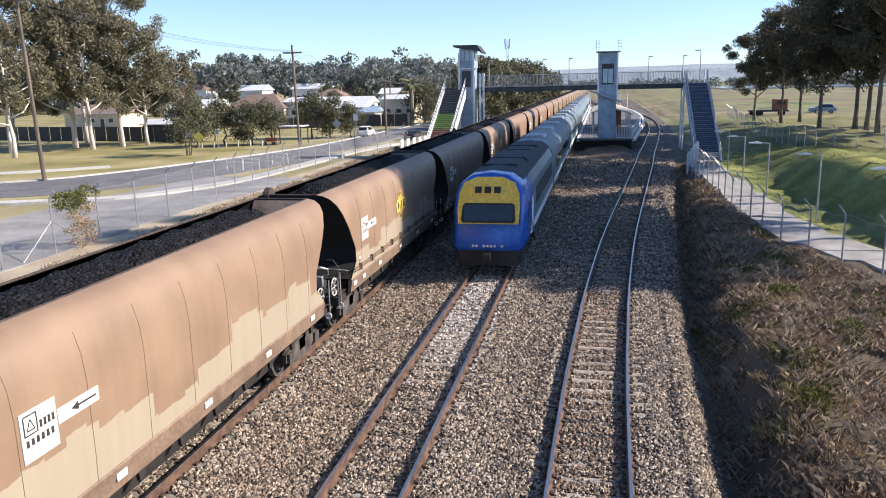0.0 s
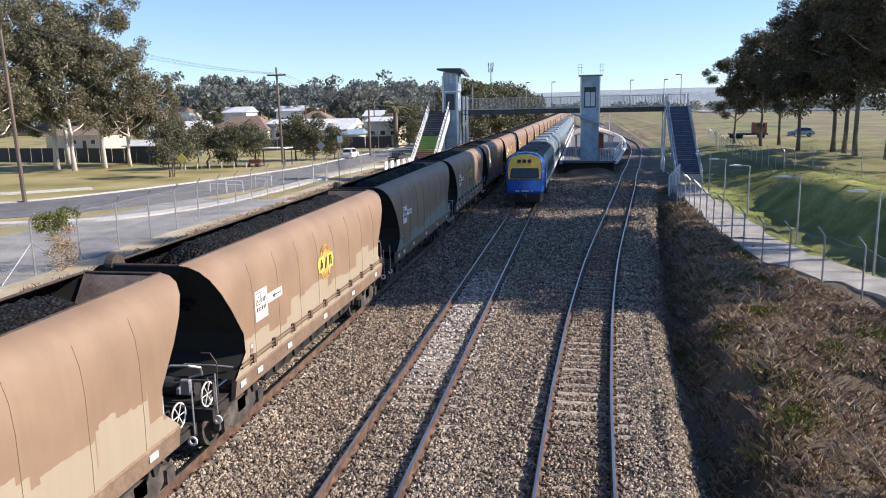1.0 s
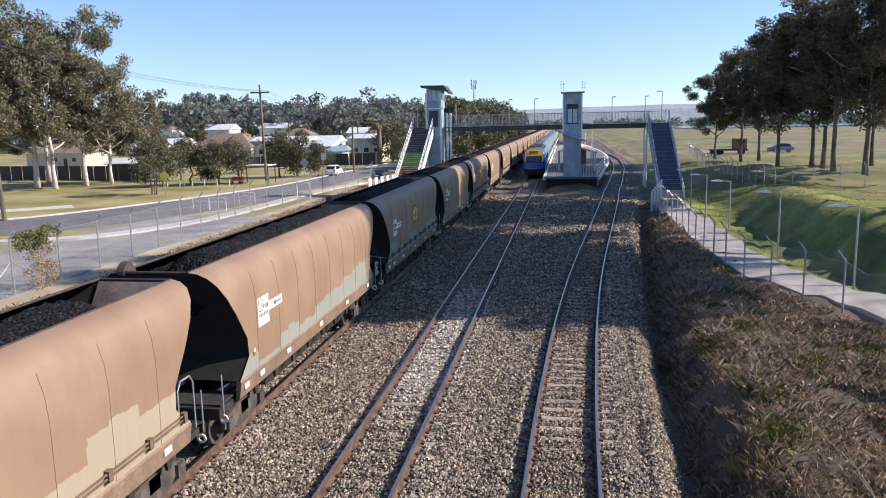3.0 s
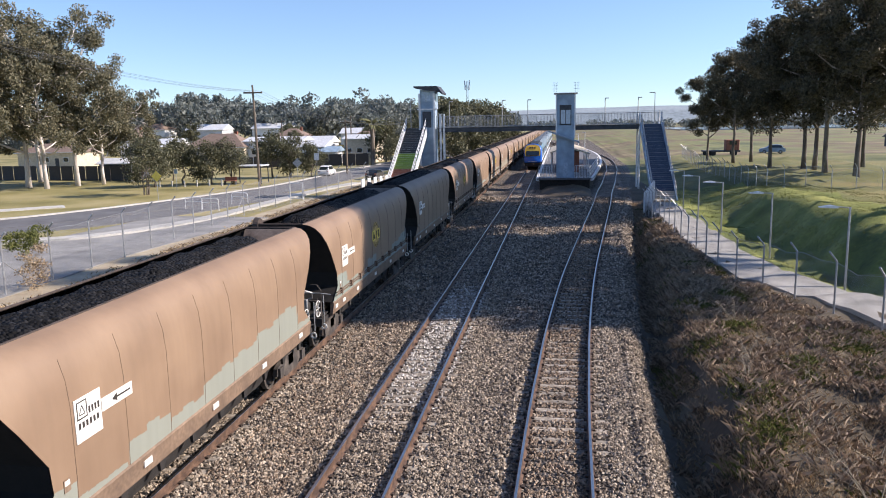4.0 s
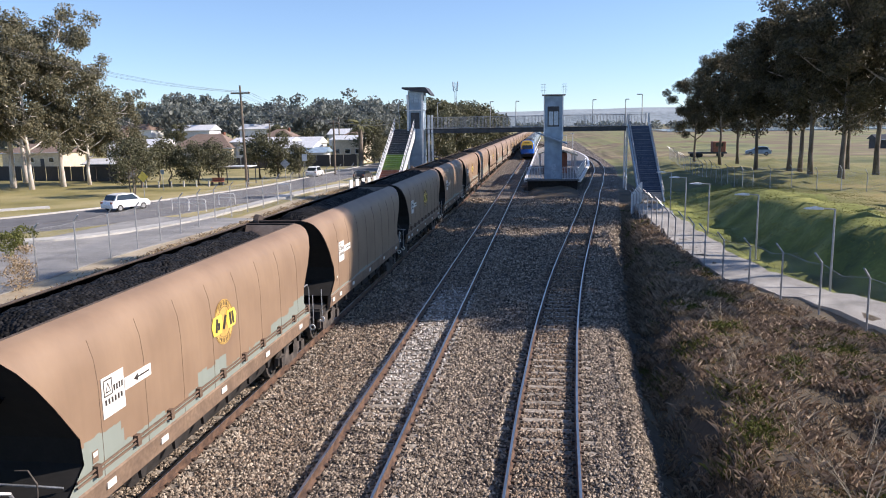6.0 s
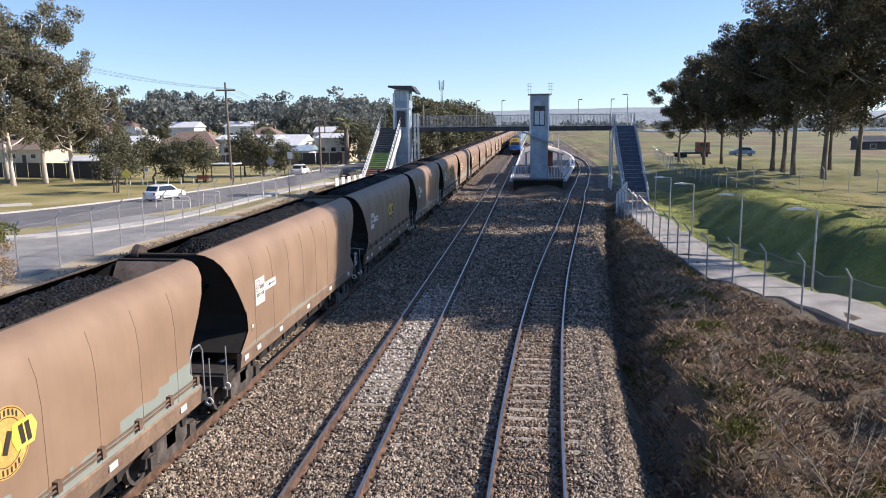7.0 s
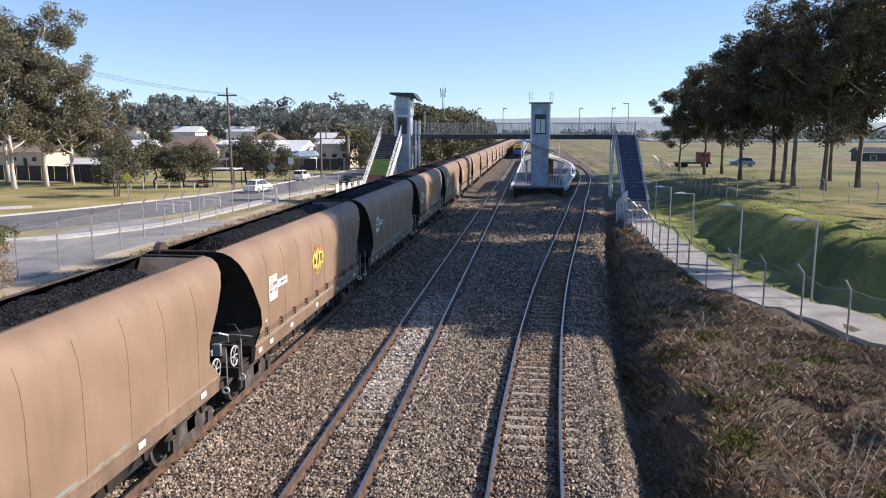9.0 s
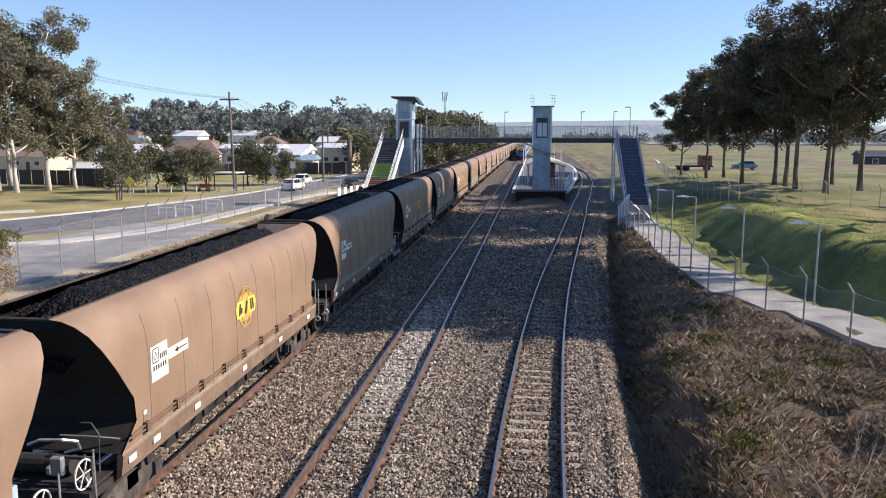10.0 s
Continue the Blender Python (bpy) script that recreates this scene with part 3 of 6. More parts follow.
    # underframe ends, coupler
    boxes_part("underframe", M["black"], w, (-0.35, 0.35, -0.10, RIM + 0.10, 0.92, 1.12), (-1.30, 1.30, 0.0, 0.14, 0.90, 1.16), (-1.30, 1.30, RIM - 0.14, RIM, 0.90, 1.16), (-1.25, -1.1, 0.1, 1.8, 0.95, 1.1), (1.1, 1.25, 0.1, 1.8, 0.95, 1.1), (-1.25, -1.1, RIM - 1.8, RIM - 0.1, 0.95, 1.1), (1.1, 1.25, RIM - 1.8, RIM - 0.1, 0.95, 1.1))
    for y0 in (-0.36, RIM):
        boxes_part("coupler", M["black"], w, (-0.13, 0.13, y0, y0 + 0.36, 0.74, 1.0), bevel=0.03)
    # bogies
    for yc in (1.75, RIM - 1.75):
        bg = bmesh.new()
        for s in (1, -1):
            loft(bg, [[(s * 0.98, yc + u, v) for u, v in ((-1.15, 0.42), (-1.1, 0.62), (-0.5, 0.78), (0.5, 0.78), (1.1, 0.62), (1.15, 0.42), (0.75, 0.40), (0.45, 0.22), (-0.45, 0.22), (-0.75, 0.40))], [(s * 1.10, yc + u, v) for u, v in ((-1.15, 0.42), (-1.1, 0.62), (-0.5, 0.78), (0.5, 0.78), (1.1, 0.62), (1.15, 0.42), (0.75, 0.40), (0.45, 0.22), (-0.45, 0.22), (-0.75, 0.40))]])
            for u in (-0.9, 0.9):
                box(bg, s * 1.08, s * 1.17, yc + u - 0.14, yc + u + 0.14, 0.34, 0.62)
        box(bg, -1.1, 1.1, yc - 0.2, yc + 0.2, 0.45, 0.75)
        bogie = part("bogie", bg, M["bogie"], w, "cast steel bogie frame")
        for u in (-0.9, 0.9):
            for s in (1, -1):
                bm = bmesh.new()
                ring(bm, (s * 0.74, yc + u, 0.45), 0, 0.45, 0.36, 0.13, 20)
                ring(bm, (s * 0.72, yc + u, 0.45), 0, 0.365, 0.0, 0.05, 20)
                part("wheel", bm, M["bogie"], bogie)
    # sloping gear at both ends: platform rails, ladders, pipes
    for y, sg in ((0.15, 1), (RIM - 0.15, -1)):
        for yy, zz in ((y, 1.9), (y + 1.2 * sg, 1.5)):
            bm = bmesh.new()
            tube(bm, [(1.33, yy, 1.0), (1.33, yy, zz)], 0.018)
            part("grab_rail", bm, M["galv"], w)
        boxes_part("end_platform", M["black"], w, (-1.25, 1.25, min(y, y + 0.9 * sg), max(y, y + 0.9 * sg), 1.16, 1.2))
        bm = bmesh.new()
        ring(bm, (1.30, y + 0.05 * sg, 0.86), 1, 0.10, 0.055, 0.03, 12)
        part("release_ring", bm, M["plate"], w)
    return w


def handwheel(w, y0):
    """A white spoked brake wheel at the side of a platform."""
    x, y, z = 1.16, y0, 1.46
    bm = bmesh.new()
    ring(bm, (x, y, z), 0, 0.27, 0.245, 0.025, 20)
    wheel = part("handwheel", bm, M["plate"], w, "white spoked brake handwheel")
    for k in range(3):
        a = k * math.pi / 3
        bm = bmesh.new()
        tube(bm, [(x, y - 0.25 * math.cos(a), z - 0.25 * math.sin(a)), (x, y + 0.25 * math.cos(a), z + 0.25 * math.sin(a))], 0.011, 4)
        part("spoke", bm, M["plate"], wheel)


def brake_gear(w):
    """Handwheel, tanks, bent pipes and levers on the wagon's near platform."""
    handwheel(w, 0.10)
    bm = bmesh.new()
    tube(bm, [(-0.9, 0.55, 1.42), (0.7, 0.55, 1.42)], 0.17, 12)
    part("air_tank", bm, M["black"], w)
    boxes_part("valve_box", M["galv"], w, (0.62, 0.84, -0.02, 0.10, 1.45, 1.78), (0.45, 0.55, 0.10, 0.40, 1.40, 1.55), label="grey valve block", bevel=0.02)
    boxes_part("control_bracket", M["bogie"], w, (0.95, 1.05, 0.15, 0.55, 1.16, 1.30), (0.3, 1.2, 0.30, 0.36, 1.62, 1.68), (1.14, 1.2, 0.30, 0.36, 1.16, 1.68), bevel=0.01)
    bm = bmesh.new()
    tube(bm, [(0.1, 0.2, 1.9), (0.35, 0.15, 2.02), (0.7, 0.25, 2.0), (0.85, 0.45, 1.9), (0.8, 0.6, 1.7), (0.5, 0.6, 1.6)], 0.03)
    tube(bm, [(1.3, 1.05, 1.72), (0.9, 0.95, 1.78), (0.2, 0.95, 1.78)], 0.020)
    part("pipework", bm, M["galv"], w, "grey bent brake pipes")
    bm = bmesh.new()
    tube(bm, [(1.05, 0.75, 1.2), (1.05, 0.8, 1.9), (0.9, 0.82, 2.1), (0.7, 0.8, 2.1)], 0.014)
    tube(bm, [(1.1, 0.25, 1.2), (1.1, 0.25, 1.75)], 0.022)
    part("hose", bm, M["bogie"], w, "thin dark air hose")


def far_gear(w):
    """Handwheel, white box and levers on the wagon's far platform."""
    handwheel(w, RIM - 0.40)
    boxes_part("control_box", M["paleglass"], w, (0.95, 1.15, RIM - 1.02, RIM - 0.85, 1.62, 2.05), label="pale blue-white control box", bevel=0.015)
    boxes_part("box_stand", M["bogie"], w, (1.0, 1.1, RIM - 0.97, RIM - 0.90, 1.16, 1.62), (0.5, 1.2, RIM - 0.7, RIM - 0.55, 1.2, 1.32), bevel=0.01)
    bm = bmesh.new()
    tube(bm, [(1.05, RIM - 0.9, 1.62), (1.12, RIM - 0.7, 1.68), (1.15, RIM - 0.6, 1.45), (1.1, RIM - 0.5, 1.2)], 0.02)
    part("hose", bm, M["black"], w, "bent black air hose")


def hand_rails(w):
    """Two looped rails on the far platform."""
    for x in (1.28, 0.75):
        bm = bmesh.new()
        y = RIM - 0.25
        tube(bm, [(x, y - 0.75, 1.18), (x, y - 0.75, 2.15), (x, y - 0.62, 2.32), (x, y - 0.25, 2.32), (x, y - 0.12, 2.15), (x, y - 0.12, 1.18)], 0.022)
        part("looped_rail", bm, M["galv"], w, "bent grey steel handrail")


def side_pipe(w):
    bm = bmesh.new()
    for z in (1.69, 1.77):
        tube(bm, [(1.50, 1.1, z), (1.50, 13.0, z)], 0.022, 6)
    for y in np.arange(1.67, 13, 1.25):
        box(bm, 1.45, 1.545, y - 0.06, y + 0.06, 1.63, 1.83)
    part("side_pipe", bm, M["seam"], w, "pair of thin brown pipes along the sill")


def data_plate(w):
    """White plate with a framed triangle and dark bars, and the arrow plate beside it."""
    y0, z0 = 2.02, 2.46
    p = boxes_part("data_plate", M["plate"], w, (1.456, 1.468, y0, y0 + 0.68, z0, z0 + 0.70), label="white data plate with small marks")
    bm = bmesh.new()

    def bar(u0, u1, v0, v1):
        box(bm, 1.468, 1.471, y0 + u0, y0 + u1, z0 + v0, z0 + v1)

    for u in (0.05, 0.29):
        bar(u, u + 0.025, 0.36, 0.65)
    for v in (0.36, 0.63):
        bar(0.075, 0.29, v, v + 0.022)
    tri = [(0.11, 0.43), (0.255, 0.43), (0.182, 0.58)]
    for (u0, v0), (u1, v1) in zip(tri, tri[1:] + tri[:1]):
        d = Vector((0, u1 - u0, v1 - v0)).normalized().cross(Vector((1, 0, 0))) * 0.009
        loft(bm, [[Vector((x, y0 + u, z0 + v)) + q for u, v, q in ((u0, v0, -d), (u1, v1, -d), (u1, v1, d), (u0, v0, d))] for x in (1.468, 1.471)])
    for k in range(4):
        bar(0.345 + k * 0.08, 0.395 + k * 0.08, 0.39, 0.50)
    for k in range(6):
        bar(0.07 + k * 0.095, 0.125 + k * 0.095, 0.21, 0.31)
    tagged(part("plate_marking", bm, M["ink"], p, "small black marks"), kind="stuff")
    q = boxes_part("arrow_plate", M["plate"], w, (1.456, 1.468, y0 + 0.70, y0 + 1.60, z0 + 0.27, z0 + 0.49), label="white plate with a black arrow")
    bm = bmesh.new()
    box(bm, 1.468, 1.471, y0 + 1.08, y0 + 1.54, z0 + 0.365, z0 + 0.395)
    head = [(1.4695, y0 + 0.98, z0 + 0.38), (1.4695, y0 + 1.14, z0 + 0.45), (1.4695, y0 + 1.14, z0 + 0.31)]
    bm.faces.new([bm.verts.new(v) for v in head])
    part("arrow", bm, M["ink"], q)
    r = boxes_part("small_plate", M["sill"], w, (1.456, 1.466, 1.62, 1.78, 1.86, 2.06), label="small framed plate by the end")
    boxes_part("plate_face", M["plate"], r, (1.466, 1.469, 1.64, 1.76, 1.96, 2.04))


def emblem(w):
    """Round emblem: an orange disc with two yellow slanted panels and dark strokes."""
    cy, cz = 6.95, 2.87
    X = 1.458
    bm = bmesh.new()
    vs = [bm.verts.new((X, cy + 0.52 * math.cos(k * math.pi / 16), cz + 0.52 * math.sin(k * math.pi / 16))) for k in range(32)]
    bm.faces.new(vs)
    bmesh.ops.extrude_face_region(bm, geom=bm.faces[:])
    for v in bm.verts[32:]:
        v.co.x += 0.006
    e = part("emblem", bm, M["orange"], w, "round orange emblem with yellow panels")
    bm = bmesh.new()
    ring(bm, (X + 0.007, cy, cz), 0, 0.50, 0.488, 0.004, 32)
    ring(bm, (X + 0.007, cy, cz), 0, 0.36, 0.348, 0.004, 32)
    part("circle_line", bm, M["ink"], e)
    for c, sg in ((cy - 0.37, 1), (cy + 0.37, -1)):
        bm = bmesh.new()
        pr = [(-0.31, 0.03), (-0.20, 0.21), (0.22, 0.21), (0.27, -0.02), (0.18, -0.21), (-0.22, -0.21)]
        loft(bm, [[(X + 0.009 + d, c + sg * u, cz + v) for u, v in pr] for d in (0.0, 0.006)])
        part("panel", bm, M["yellow"], e, "yellow six-sided panel")
    bm = bmesh.new()
    def stroke(u0, v0, u1, v1, t=0.05):
        a, b = Vector((0, u0, v0)), Vector((0, u1, v1))
        n_ = (b - a).normalized().cross(Vector((1, 0, 0))) * t / 2
        loft(bm, [[Vector((X + 0.016 + d, cy, cz)) + q for q in (a - n_, b - n_, b + n_, a + n_)] for d in (0.0, 0.004)])
    for s in ((-0.46, -0.15, -0.38, 0.15), (-0.33, -0.12, -0.29, 0.04), (-0.06, -0.16, 0.08, 0.14), (0.30, 0.15, 0.35, -0.15), (0.44, 0.15, 0.49, -0.15)):
        stroke(*s, t=0.10)
    tagged(part("emblem_marking", bm, M["ink"], e, "dark strokes"), kind="stuff")
    bm = bmesh.new()
    for a0 in (0.9, 4.0):
        for k in range(7):
            a = a0 + k * 0.21
            u, v = 0.425 * math.cos(a), 0.425 * math.sin(a)
            box(bm, X + 0.007, X + 0.009, cy + u - 0.02, cy + u + 0.02, cz + v - 0.045, cz + v + 0.045)
    tagged(part("rim_marking", bm, M["ink"], e), kind="stuff")


WAGONS = []


def make_train():
    first = make_wagon()
    data_plate(first)
    # variants: A gear at the near end with emblem, B plain with pipe and loops
    a = copy_thing(first, pose(0, 0, 0))
    brake_gear(a)
    far_gear(first)
    emblem(a)
    side_pipe(a)
    hand_rails(a)
    start = 22.76 - 2.02
    for k in range(-1, N_WAGON - 1):
        src = (first, a)[(k + 1) % 2]
        w = first if k == -1 else a if k == 0 else copy_thing(src, pose(0, 0, 0))
        WAGONS.append((w, start + k * PITCH))
        pale = {-1: (0.66, 0.1), 0: (0.52, 0.1), 1: (0.42, 0.8), 2: (0.50, 1.0), 3: (0.06, 1.0), 4: (0.05, 0.5)}.get(k, (0.15 + 0.5 * ((k * 7) % 5) / 5, (k * 3) % 4 / 3))
        for o in w.children:
            if o.name.startswith("body"):
                o.color = (*pale, ((k + 2) * 0.137) % 1.0, 1.0)


make_train()
for w_, y_ in WAGONS:
    w_.matrix_basis = pose(COAL_X, y_, 0)


# ---- passenger train ----
def car_section(h, top=3.85, half=1.44):
    return [(-half + 0.10, 0.95), (-half, 1.15), (-half, 2.6), (-half + 0.06, 3.05), (-half + 0.25, 3.45), (-half + 0.65, 3.75), (0, top), (half - 0.65, 3.75), (half - 0.25, 3.45), (half - 0.06, 3.05), (half, 2.6), (half, 1.15), (half - 0.10, 0.95)]


def side_windows(parent, y0, y1, n, z0, z1, w):
    for s in (1, -1):
        for k in range(n):
            y = y0 + (y1 - y0) * (k + 0.5) / n
            boxes_part("window", M["glass"], parent, (s * 1.435, s * 1.45, y - w / 2, y + w / 2, z0, z1), label="dark side window")


def make_power_car():
    """Streamlined power car; its sloped nose is at y = 0, facing the camera."""
    c = thing("power_car", "blue and yellow streamlined diesel power car", "train car", group="cars of the passenger train")
    L_ = 17.3
    sec = car_section(0)
    # nose rings: profile narrows and leans back towards the top
    def lean(z):
        return 0.10 + max(0.0, z - 1.9) * 0.42
    rows = []
    for d, sc in ((0.0, 0.86), (0.07, 0.905), (0.2, 0.945), (0.45, 0.98), (0.9, 1.0)):
        rows.append([(x * sc, lean(z) + d, 0.95 + (z - 0.95) * (0.975 if d == 0 else 1.0)) for x, z in sec])
    rows += [[(x, y, z) for x, z in sec] for y in (2.6, 3.6)]
    bm = bmesh.new()
    loft(bm, [[(x, y, z) for x, z in sec] for y in (3.6, 9.0, L_)])
    part("engine_body", bm, M["xteal"], c, "teal engine room sides")
    bm = bmesh.new()
    loft(bm, rows)
    body = part("body", bm, M["xblue"], c, "glossy blue body", smooth=True)
    # yellow upper front with windscreen
    def on(x, z, off):
        return (x, lean(z) - off, z)
    def panel(name, pts, m, off, par, label="", th=0.03):
        b = bmesh.new()
        loft(b, [[on(x, z, off) for x, z in pts], [on(x, z, off - th) for x, z in pts]])
        return part(name, b, m, par, label)
    yl = panel("front_panel", [(-1.16, 1.98), (1.16, 1.98), (1.21, 2.55), (1.16, 3.10), (0.98, 3.50), (0.5, 3.70), (-0.5, 3.70), (-0.98, 3.50), (-1.16, 3.10), (-1.21, 2.55)], M["xyellow"], 0.012, body, "yellow upper front")
    panel("windscreen_frame", [(-1.0, 2.02), (1.0, 2.02), (1.05, 2.15), (1.0, 2.66), (0.9, 2.74), (-0.9, 2.74), (-1.0, 2.66), (-1.05, 2.15)], M["ink"], 0.03, body, "black windscreen seal")
    panel("windscreen", [(-0.94, 2.10), (0.94, 2.10), (0.95, 2.6), (0.88, 2.67), (-0.88, 2.67), (-0.95, 2.6)], M["glass"], 0.045, body, "dark wide windscreen")
    panel("lamp_box", [(-0.60, 3.08), (0.50, 3.08), (0.50, 3.38), (-0.60, 3.38)], M["xyellow"], 0.05, body)
    for u in (-0.42, -0.05, 0.32):
        panel("headlight", [(u - 0.13, 3.11), (u + 0.13, 3.11), (u + 0.13, 3.35), (u - 0.13, 3.35)], M["ink"], 0.06, body, "dark square light")
    b = bmesh.new()
    for k in range(9):
        if k in (2, 7):
            continue
        box(b, -0.62 + k * 0.14, -0.53 + k * 0.14, 0.06, 0.09, 1.08, 1.17)
    part("number_bars", b, M["plate"], body, "row of small white marks")
    # skirt and valance
    b = bmesh.new()
    loft(b, [[(x * s, y, z) for x, z in ((-1.30, 0.98), (-1.22, 0.35), (1.22, 0.35), (1.30, 0.98))] for s, y in ((0.9, 0.12), (1.0, 0.5), (1.0, 2.2))])
    part("skirt", b, M["black"], c, "black front skirt")
    boxes_part("coupler", M["black"], c, (-0.16, 0.16, -0.35, 0.2, 0.62, 0.9), bevel=0.03)
    # roof gear
    b = bmesh.new()
    for y0, y1, x in ((4.0, 6.6, 0.85), (7.0, 10.6, 0.95), (11.0, 13.2, 0.8), (13.8, 16.4, 0.9)):
        loft(b, [[(-x, y, 3.66), (-x * 0.8, y, 3.88), (x * 0.8, y, 3.88), (x, y, 3.66)] for y in (y0, y1)])
    part("roof_grille", b, M["xdark"], c, "dark roof grilles")
    b = bmesh.new()
    loft(b, [[(x * 1.006, y, z + 0.012) for x, z in sec[4:9]] + [(x * 0.98, y, z - 0.03) for x, z in reversed(sec[4:9])] for y in (2.0, L_)])
    part("roof", b, M["xdark"], c, "dark sooty roof")
    for s in (1, -1):
        boxes_part("cab_window", M["glass"], c, (s * 1.43, s * 1.447, 1.5, 2.15, 2.05, 2.65))
        boxes_part("side_grille", M["xdark"], c, (s * 1.436, s * 1.447, 5.2, L_ - 1.2, 2.0, 2.75), label="dark side grilles")
        boxes_part("lower_stripe", M["white"], c, (s * 1.432, s * 1.446, 2.4, L_ - 0.2, 1.18, 1.5), label="white lower stripe")
        boxes_part("cab_door", M["white"], c, (s * 1.436, s * 1.446, 3.0, 3.7, 1.1, 2.6))
        boxes_part("side_skirt", M["black"], c, (s * 1.1, s * 1.32, 5.5, 12.0, 0.4, 1.0))
    train_bogies(c, (3.2, L_ - 3.2))
    return c


def train_bogies(c, ys):
    for y in ys:
        bg = boxes_part("bogie", M["black"], c, (-1.2, 1.2, y - 1.5, y + 1.5, 0.4, 0.85), bevel=0.05)
        for u in (-1.3, 1.3):
            for s in (1, -1):
                bm = bmesh.new()
                ring(bm, (s * 0.74, y + u, 0.46), 0, 0.46, 0.0, 0.13, 16)
                part("wheel", bm, M["black"], bg)


def make_carriage():
    c = thing("carriage", "grey-roofed stainless passenger carriage with blue band", "train car", group="cars of the passenger train")
    L_ = 23.6
    bm = bmesh.new()
    loft(bm, [[(x * s, y, z) for x, z in car_section(0)] for y, s in ((0.0, 0.97), (0.08, 1.0), (L_ - 0.08, 1.0), (L_, 0.97))])
    part("body", bm, M["xroof"], c)
    for s in (1, -1):
        boxes_part("side_stripe", M["xteal"], c, (s * 1.432, s * 1.444, 0.4, L_ - 0.4, 1.75, 2.7), label="teal window band")
        boxes_part("lower_stripe", M["white"], c, (s * 1.432, s * 1.444, 0.4, L_ - 0.4, 1.2, 1.5))
    side_windows(c, 2.0, L_ - 2.0, 11, 1.95, 2.6, 1.3)
    for y in (4.0, 11.8, 19.6):
        b = bmesh.new()
        loft(b, [[(-0.7, y + d, 3.74), (-0.55, y + d, 3.93), (0.55, y + d, 3.93), (0.7, y + d, 3.74)] for d in (-1.3, 1.3)])
        part("roof_unit", b, M["galv"], c)
    boxes_part("gangway", M["black"], c, (-0.75, 0.75, -0.35, 0.0, 0.9, 3.4), (-0.75, 0.75, L_, L_ + 0.35, 0.9, 3.4))
    boxes_part("underfloor", M["black"], c, (-1.2, 1.2, 4.8, L_ - 4.8, 0.35, 0.96))
    train_bogies(c, (3.0, L_ - 3.0))
    return c


CARS = [(make_power_car(), 0.0)]
_c = make_carriage()
for k_ in range(6):
    CARS.append((_c if k_ == 0 else copy_thing(_c, pose(0, 0, 0)), 17.3 + 0.7 + k_ * 24.3))
XPT = [(0.0, 28.5), (0.5, 42.3), (1.0, 55.3), (1.5, 67.2), (2.0, 78.8), (2.5, 90.0), (4.0, 121.0), (4.5, 131.0), (5.0, 141.0), (6.5, 168.5), (7.0, 177.0), (7.5, 185.0), (8.0, 192.0), (8.5, 198.5), (9.0, 205.0), (9.5, 211.0), (10.0, 217.0)]


# ---- trees ----
def leaf_quads(rng, centres, radii, n_each, size, flat=0.7):
    """Vertices of many small leaf quads gathered round clump centres."""
    c = np.repeat(np.asarray(centres, float), n_each, axis=0)
    r = np.repeat(np.asarray(radii, float), n_each)[:, None]
    d = rng.normal(0, 1, (len(c), 3))
    d /= np.linalg.norm(d, axis=1, keepdims=True)
    d *= rng.random((len(c), 1)) ** 0.5
    d[:, 2] *= flat
    p = c + d * r
    a = rng.normal(0, 1, (len(c), 3))
    a[:, 2] -= 0.5
    a /= np.linalg.norm(a, axis=1, keepdims=True)
    b = np.cross(a, rng.normal(0, 1, (len(c), 3)))
    b /= np.linalg.norm(b, axis=1, keepdims=True)
    s = size * rng.uniform(0.6, 1.4, (len(c), 1))
    a, b = a * s, b * s * 0.55
    v = np.stack([p - a, p - b * 0.9, p + a, p + b * 0.9], axis=1).reshape(-1, 3)
    return v


def quads_part(name, v, material, parent=None, label=""):
    n = len(v) // 4
    me = bpy.data.meshes.new(name)
    me.from_pydata(v.tolist(), [], np.arange(n * 4).reshape(-1, 4).tolist())
    me.materials.append(material)
    ob = new(name, me)
    ob.parent = parent
    if label:
        ob["label"] = label
    return ob


